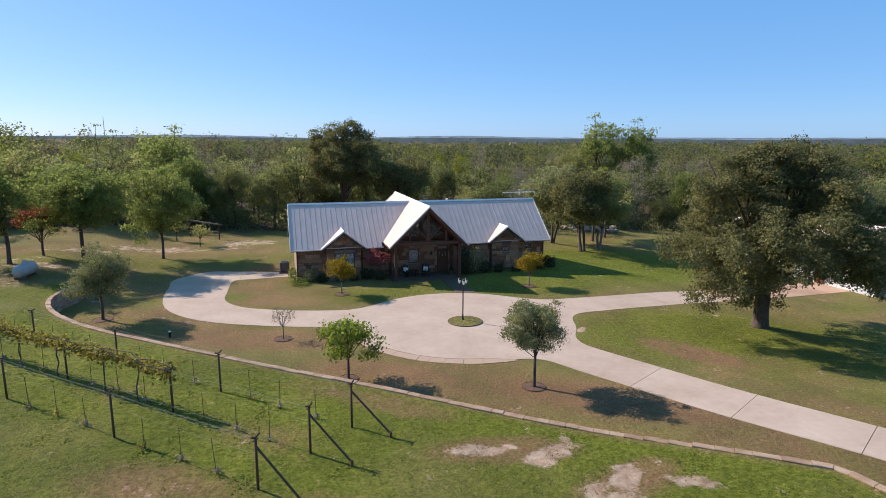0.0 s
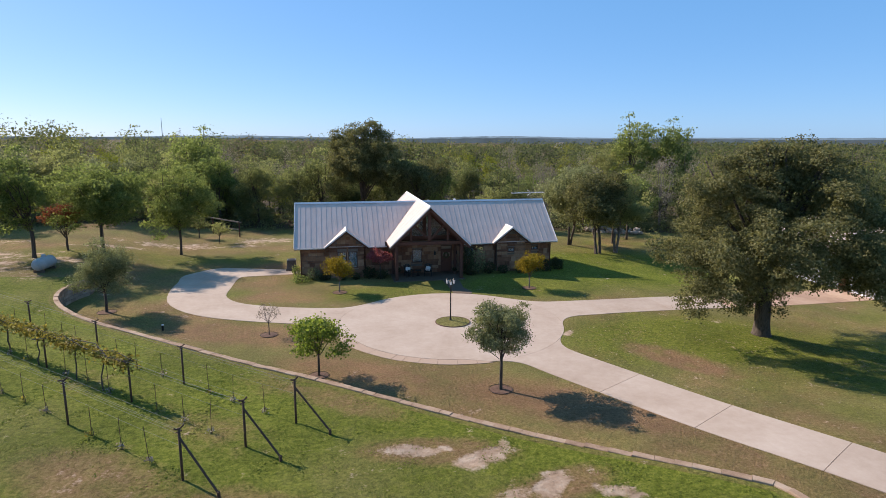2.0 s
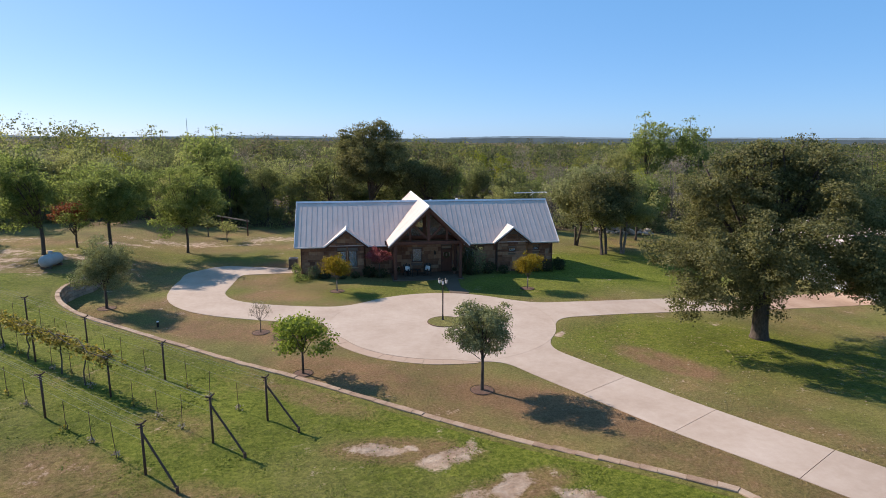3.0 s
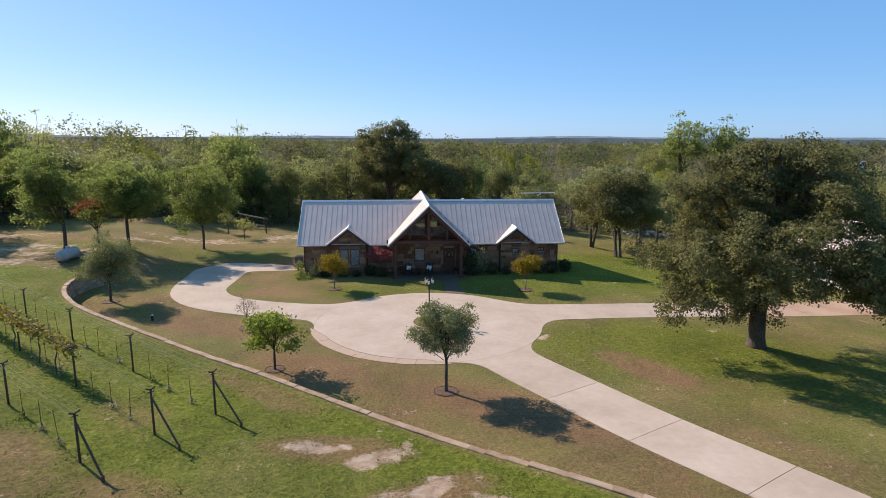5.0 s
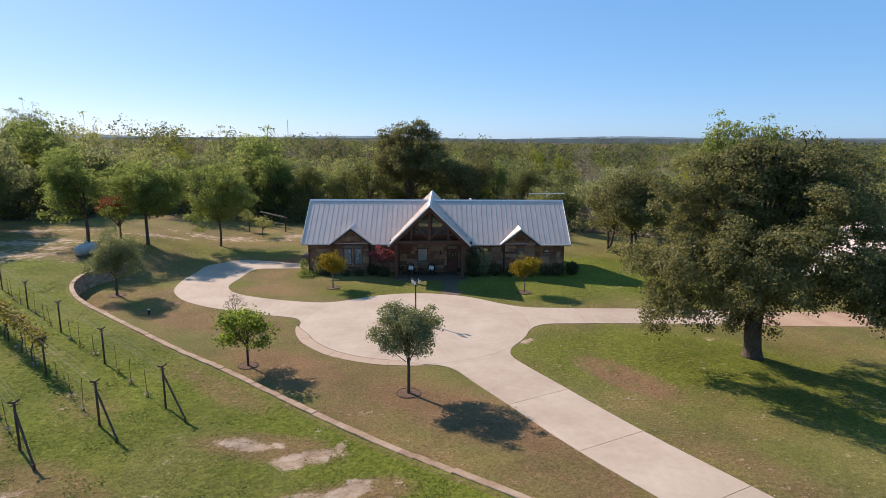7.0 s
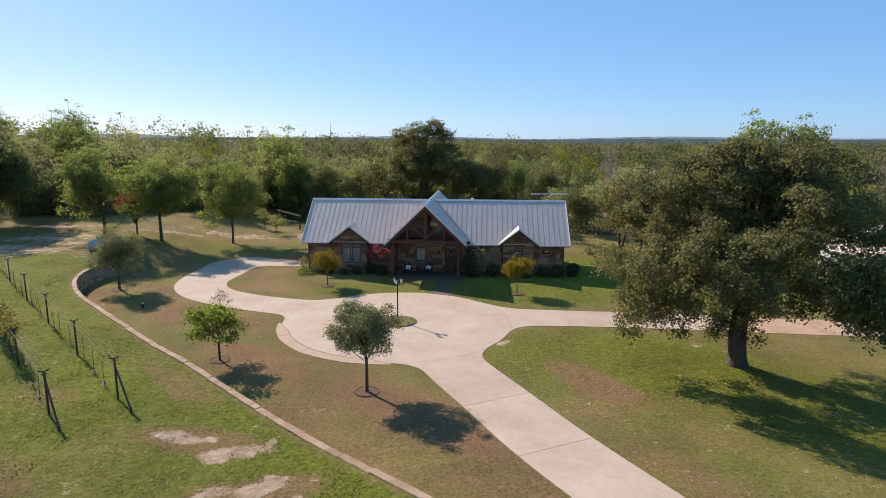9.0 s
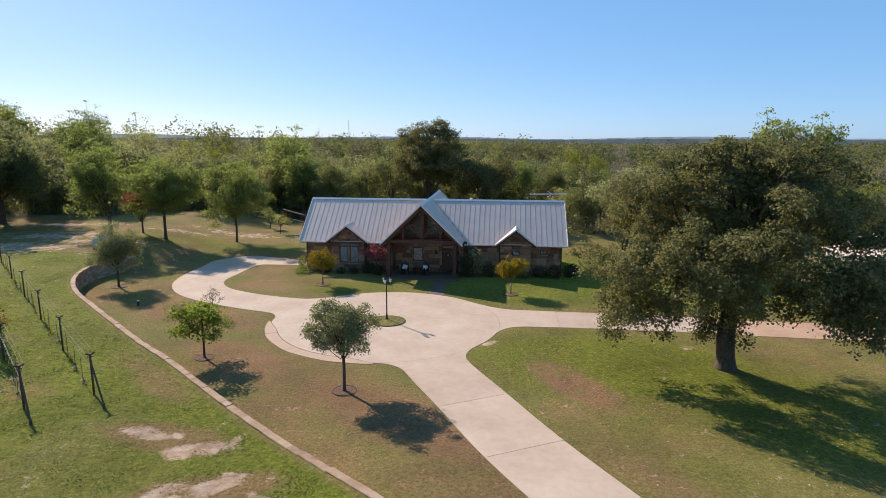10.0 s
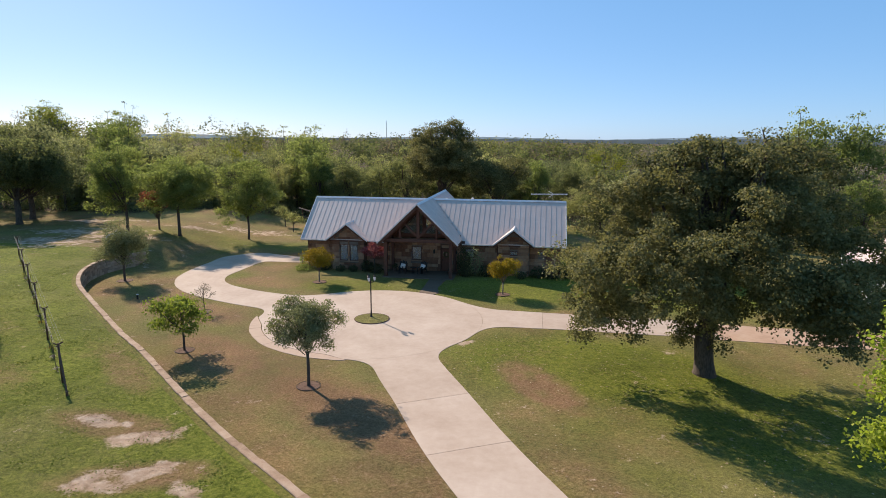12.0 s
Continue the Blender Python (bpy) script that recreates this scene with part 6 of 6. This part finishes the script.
def foundation_planting():
    shrub("shrub", "low bright green shrub at the house corner", -9.9, 12.9, 0.7, 0.55, L_GREEN, 0.09, 1)
    shrub("shrub", "grey-green rounded shrub against the stone wall", -8.85, 13.55, 0.55, 1.05, L_LIVE, 0.08, 2)
    shrub("shrub", "tall light green shrub at the house corner", -10.3, 14.0, 0.35, 1.2, L_GREEN, 0.09, 3)
    for k, (x, y, r, h) in enumerate(((-7.9, 13.2, 0.5, 0.7), (-4.2, 13.4, 0.6, 0.9), (-3.2, 12.9, 0.5, 0.8), (-5.4, 13.1, 0.4, 0.5), (-6.5, 13.0, 0.4, 0.5), (4.6, 12.9, 0.6, 1.1), (6.3, 13.3, 0.6, 1.0), (7.6, 13.1, 0.5, 0.7), (9.2, 13.0, 0.5, 0.6), (10.6, 13.6, 0.65, 0.9), (11.8, 13.6, 0.6, 1.0))):
        shrub("shrub", "dark green shrub in the bed along the house", x, y, r, h, L_HEDGE, 0.09, 20 + k)
    shrub("shrub", "tall dark evergreen beside the porch", 4.35, 13.3, 0.6, 2.4, L_HEDGE, 0.1, 40)
    shrub("shrub", "tall pale olive-green shrub beside the porch", 5.35, 13.2, 0.65, 2.35, L_LIVE, 0.11, 41, 700)
    shrub("shrub", "dark shrub past the house corner", 13.2, 14.4, 0.6, 1.0, L_HEDGE, 0.1, 42)
    shrub("shrub", "dark shrub past the house corner", 13.6, 15.8, 0.5, 0.8, L_HEDGE, 0.1, 43)
    rng = np.random.default_rng(5)
    lobes = [(rng.normal(0, 0.42), rng.normal(0, 0.3), rng.uniform(1.7, 2.35), 0.36) for k in range(9)]
    plant(grow_tree("japanese_maple", "small japanese maple with dusky red leaves", "tree", 44, 1.2, 0.045, lobes, L_PINK, 0.1, 18, 9, 0.12), -3.35, 12.75)


def porch_chair(x, y, turn):
    c = thing("porch_chair", "dark wooden porch chair with a white cushion", "chair", "porch chairs", pose(x, y, 0.07, 0, 0, turn))
    for sx in (-0.3, 0.3):
        part("leg", box(sx - 0.03, sx + 0.03, -0.34, -0.27, 0, 0.55, 0.006), M_DARK, c)
        part("leg", beam((sx, 0.42, 0.0), (sx, 0.2, 0.4), 0.05, 0.06), M_DARK, c)
        part("armrest", box(sx - 0.06, sx + 0.06, -0.42, 0.3, 0.55, 0.58, 0.006), M_DARK, c)
    part("seat", beam((0, -0.36, 0.36), (0, 0.25, 0.26), 0.04, 0.56), M_DARK, c)
    for k in range(5):
        u = (k - 2) * 0.12
        part("back_slat", beam((u * 0.85, 0.22, 0.28), (u * 1.1, 0.5, 1.02 - abs(k - 2) * 0.05), 0.1, 0.025), M_DARK, c)
    bm = box(-0.21, 0.21, -0.07, 0.07, -0.2, 0.2, 0.05)
    cu = part("cushion", bm, M_CLOTH, c, "white square cushion", smooth=True)
    cu.matrix_basis = pose(0.0, 0.18, 0.6, -20, 12, 0)
    return c


def porch_things():
    porch_chair(-0.9, 13.0, 8)
    porch_chair(0.8, 13.0, -10)
    t = thing("side_table", "small round dark side table on the porch", "table", m=pose(-0.05, 13.2, 0.07))
    part("top", lathe([(0.26, 0.46), (0.27, 0.475), (0.26, 0.49)], 16), M_DARK, t)
    part("pedestal", lathe([(0.18, 0), (0.17, 0.03), (0.04, 0.06), (0.035, 0.46)], 12), M_DARK, t)
    for x, y, s in ((-1.75, 13.6, 1.0), (3.2, 13.3, 0.8)):
        p = thing("planter", "dark round pot with a leafy plant on the porch", "planter", "porch planters", pose(x, y, 0.07))
        part("pot", lathe([(0.13, 0), (0.19, 0.3 * s), (0.2, 0.34 * s), (0.15, 0.33 * s)], 14), M_MULCH, p)
        rng = np.random.default_rng(int(x * 10) + 50)
        d = sphere_dirs(rng, 120)
        part("foliage", quad_mesh("foliage", leaf_quads(rng, d * 0.22 * s + (0, 0, 0.48 * s), d, 0.1), L_HEDGE), L_HEDGE, p)


def front_walk():
    w = lambda x, y: chain(x, y, [(2.5, 7.1, 0.75), (2.35, 8.6, 0.55), (2.45, 11.3, 0.7)])
    data = slab([w, lambda x, y: -driveway(x, y) + 0.015, half_plane(0, 11.33, 0, 1)], 1, 4, 6, 12, 0.25, 0.03, 0.12)
    tagged(part("front_walk", data, M_WALK, None, "short concrete walk to the porch"), category="path", kind="structure")


def rooftop_antenna():
    a = thing("roof_antenna", "long thin television antenna on a roof mast", "antenna", m=pose(11.65, 18.0, RIDGE_Z + 0.07))
    part("mast", tube([(0, 0, 0), (0, 0, 0.62)], [0.02, 0.02], 6), M_WIRE, a)
    part("boom", tube([(-1.9, -0.15, 0.56), (1.35, 0.12, 0.6)], [0.045, 0.045], 6), M_TRIM, a)
    for k in range(9):
        u = -1.8 + 0.38 * k
        l = 0.22 + 0.05 * k
        part("element", tube([(u - 0.04, -l, 0.58), (u, 0, 0.58), (u - 0.04, l, 0.58)], [0.02] * 3, 4), M_TRIM, a)
    for s in (-1, 1):
        part("element", tube([(0.1, 0.0, 0.58), (-0.32, -0.1, 0.58 + s * 0.27)], [0.03] * 2, 4), M_TRIM, a)


def air_conditioner():
    u = thing("air_conditioner", "grey outdoor air-conditioning unit on a pad", "air conditioner", m=pose(-10.9, 17.9, land_at(-10.9, 17.9)))
    part("pad", box(-0.5, 0.5, -0.5, 0.5, -0.1, 0.07, 0.01), M_WALK, u)
    part("casing", box(-0.4, 0.4, -0.4, 0.4, 0.07, 0.98, 0.03), M_PLASTIC, u)
    for k in range(8):
        part("louvre", box(-0.36, 0.36, -0.415, -0.4, 0.16 + 0.095 * k, 0.2 + 0.095 * k), M_DARK, u)
    vs, fs = lathe([(0.33, 0.975), (0.33, 1.0), (0.3, 1.0), (0.05, 0.99)], 16)
    part("fan_guard", (vs, fs), M_DARK, u)


def gas_tank():
    x, y = -29.9, 15.3
    t = thing("gas_tank", "weathered off-white horizontal propane tank on the grass", "tank", m=pose(x, y, land_at(x, y) - 0.05, 0, 0, 84))
    prof = [(0.03, -1.2), (0.25, -1.16), (0.42, -1.03), (0.5, -0.83), (0.5, 0.83), (0.42, 1.03), (0.25, 1.16), (0.03, 1.2)]
    vs, fs = lathe(prof, 18)
    part("shell", ([(c, a, b + 0.66) for a, b, c in vs], fs), M_TANK, t, smooth=True)
    for u in (-0.8, 0.8):
        part("saddle", box(u - 0.1, u + 0.1, -0.4, 0.4, -0.1, 0.24, 0.02), M_WALK, t)
    vs, fs = lathe([(0.17, 1.1), (0.18, 1.26), (0.14, 1.34), (0.03, 1.37)], 12)
    part("valve_dome", (vs, fs), M_TANK, t)


def well_pipe():
    x, y = -17.8, 1.5
    w = thing("well_pipe", "short dark pipe with a pale cap in the lawn", "pipe", m=pose(x, y, land_at(x, y)))
    part("pipe", tube([(0, 0, -0.1), (0, 0, 0.33)], [0.07, 0.07], 10), M_DARK, w)
    part("cap", lathe([(0.085, 0.32), (0.085, 0.37), (0.04, 0.39)], 10), M_WHITE, w)


def arbor():
    a = thing("rail_fence", "weathered wooden rail on dark posts at the back lawn", "fence")
    for x, y in ((-21.6, 41.0), (-18.0, 37.5)):
        z = land_at(x, y)
        part("post", beam((x, y, z - 0.2), (x, y, z + 2.0), 0.14, 0.14), M_TIMBER, a)
    part("rail", beam((-22.4, 41.8, 2.05), (-17.7, 37.2, 1.85), 0.1, 0.14), M_BARK_PALE, a)
    part("rail", beam((-21.6, 41.0, 1.0), (-18.0, 37.5, 0.95), 0.08, 0.1), M_BARK_PALE, a)


def corrugated(w, h, pitch=0.25, deep=0.035):
    """A ribbed metal sheet from x = 0 to w, z = 0 to h, facing -y."""
    xs, ys = [], []
    n = int(w / pitch)
    for k in range(n):
        for f, d in ((0.0, 0.0), (0.6, 0.0), (0.7, -deep), (0.9, -deep)):
            xs.append(w * (k + f) / n)
            ys.append(d)
    xs.append(w)
    ys.append(0.0)
    m = len(xs)
    vs = [(x, y, 0) for x, y in zip(xs, ys)] + [(x, y, h) for x, y in zip(xs, ys)] + [(0, 0.06, 0), (w, 0.06, 0), (0, 0.06, h), (w, 0.06, h)]
    fs = [(i, i + 1, m + i + 1, m + i) for i in range(m - 1)] + [(2 * m + 1, 2 * m, 2 * m + 2, 2 * m + 3)]
    return vs, fs


def metal_shed():
    z0 = land_at(38, 6) - 0.05
    shed = thing("metal_shed", "white ribbed metal workshop with a pale roof", "shed", m=pose(36.6, 0.8, z0))
    L, W, H, T = 19.0, 11.0, 3.3, 5.2
    wall = part("wall", corrugated(L, H), M_WHITE, shed, "white ribbed metal wall")
    wall.matrix_basis = pose(0, L, 0, 0, 0, -90)
    s = part("wall", corrugated(W, H), M_WHITE, shed)
    e = part("wall", corrugated(L, H), M_WHITE, shed)
    e.matrix_basis = pose(W, 0, 0, 0, 0, 90)
    n = part("wall", corrugated(W, H), M_WHITE, shed)
    n.matrix_basis = pose(W, L, 0, 0, 0, 180)
    for y in (0.05, L - 0.12):
        part("gable", prism([(0.02, H), (W - 0.02, H), (W / 2, T)], "y", y, y + 0.07), M_WHITE, shed)
    for a, b in ((-0.35, W / 2), (W + 0.35, W / 2)):
        s = 1 if a < b else -1
        k = (T - H) / (W / 2)
        za = H - k * 0.35
        part("roof", prism([(a, za + 0.03), (b, T + 0.03), (b, T + 0.1), (a, za + 0.1)], "y", -0.3, L + 0.3), M_ROOF, shed, "pale metal roof")
    door = part("door", box(-0.12, -0.05, 5.0, 6.0, 0.02, 2.1, 0.01), M_DOOR, shed, "dark red door")
    part("door_handle", box(-0.16, -0.12, 5.1, 5.16, 1.0, 1.12), M_DARK, door)
    part("roller_door", box(-0.1, -0.05, 8.0, 11.5, 0.02, 2.8, 0.01), M_TRIM, shed)
    part("corner_trim", box(-0.06, 0.06, -0.06, 0.06, 0, H, 0.01), M_DOOR, shed, "dark red corner trim")
    part("slab", box(-0.3, W + 0.3, -0.3, L + 0.3, -1.2, 0.0), M_WALK, shed)


def pole_light():
    x, y = 46.5, 21.5
    p = thing("pole_light", "tall thin pole with a round white dish on top", "pole", m=pose(x, y, land_at(x, y)))
    h = 10.4
    part("pole", tube([(0, 0, -0.3), (0, 0, h)], [0.06, 0.045], 8), M_WIRE, p)
    vs, fs = lathe([(0.02, -0.06), (0.3, -0.03), (0.44, 0.04), (0.42, 0.05), (0.02, 0.0)], 16)
    m = pose(0, -0.1, h + 0.05, 82, 0, -8)
    part("dish", ([tuple(m @ Vector(v)) for v in vs], fs), M_WHITE, p)


def near_tree():
    rng = np.random.default_rng(70)
    lobes = ellipsoid_lobes(rng, 5.3, 2.1, 2.1, 2.6, 34, 0.55, 0.8, 0.12)
    plant(grow_tree("shade_tree", "leafy bright green tree close beside the drive", "tree", 71, 2.0, 0.1, lobes, L_NEAR, 0.115, 14, 15, 0.19, gaps=0.3, gap_scale=0.9), 21.1, -20.2)


def rough_grass():
    """Uneven tufts of growing grass in the vineyard."""
    rng = np.random.default_rng(91)
    n = 130000
    x, y = rng.uniform(-27, 9, n), rng.uniform(-27, 8, n)
    s, _ = side_of(BANK_LINE, x, y)
    p = np.stack([x, y, np.zeros(n)], 1)
    thick = gap_noise(p, 2.6, 1.0) + 0.7 * gap_noise(p, 0.9, 2.0) + rng.normal(0, 0.3, n)
    keep = (s > 0.5) & (thick > 0.0)
    for b in ((-4.0, -18.2, 2.6, 1.0, -5), (-1.2, -20.9, 2.4, 1.0, 20), (-16.0, -18.0, 3.6, 1.6, -35)):
        keep &= blob(x, y, *b) < 0.35 + rng.uniform(0, 0.5, n)
    x, y, thick = x[keep], y[keep], thick[keep]
    c = np.stack([x, y, land(x, y) + 0.015], 1)
    a = rng.uniform(0, 6.28, len(x))
    up = np.stack([0.6 * np.cos(a), 0.6 * np.sin(a), np.ones(len(x))], 1)
    size = 0.035 + 0.03 * np.clip(thick, 0, 1)
    tagged(part("rough_grass", quad_mesh("rough_grass", leaf_quads(rng, c, up, size, 0.35), L_BLADE), L_BLADE, None, "tufts of bright green grass between the vine rows"), category="grass", kind="stuff")


build_vineyard()
rough_grass()
yard_lamp()
foundation_planting()
porch_things()
front_walk()
rooftop_antenna()
air_conditioner()
gas_tank()
well_pipe()
arbor()
metal_shed()
pole_light()
near_tree()
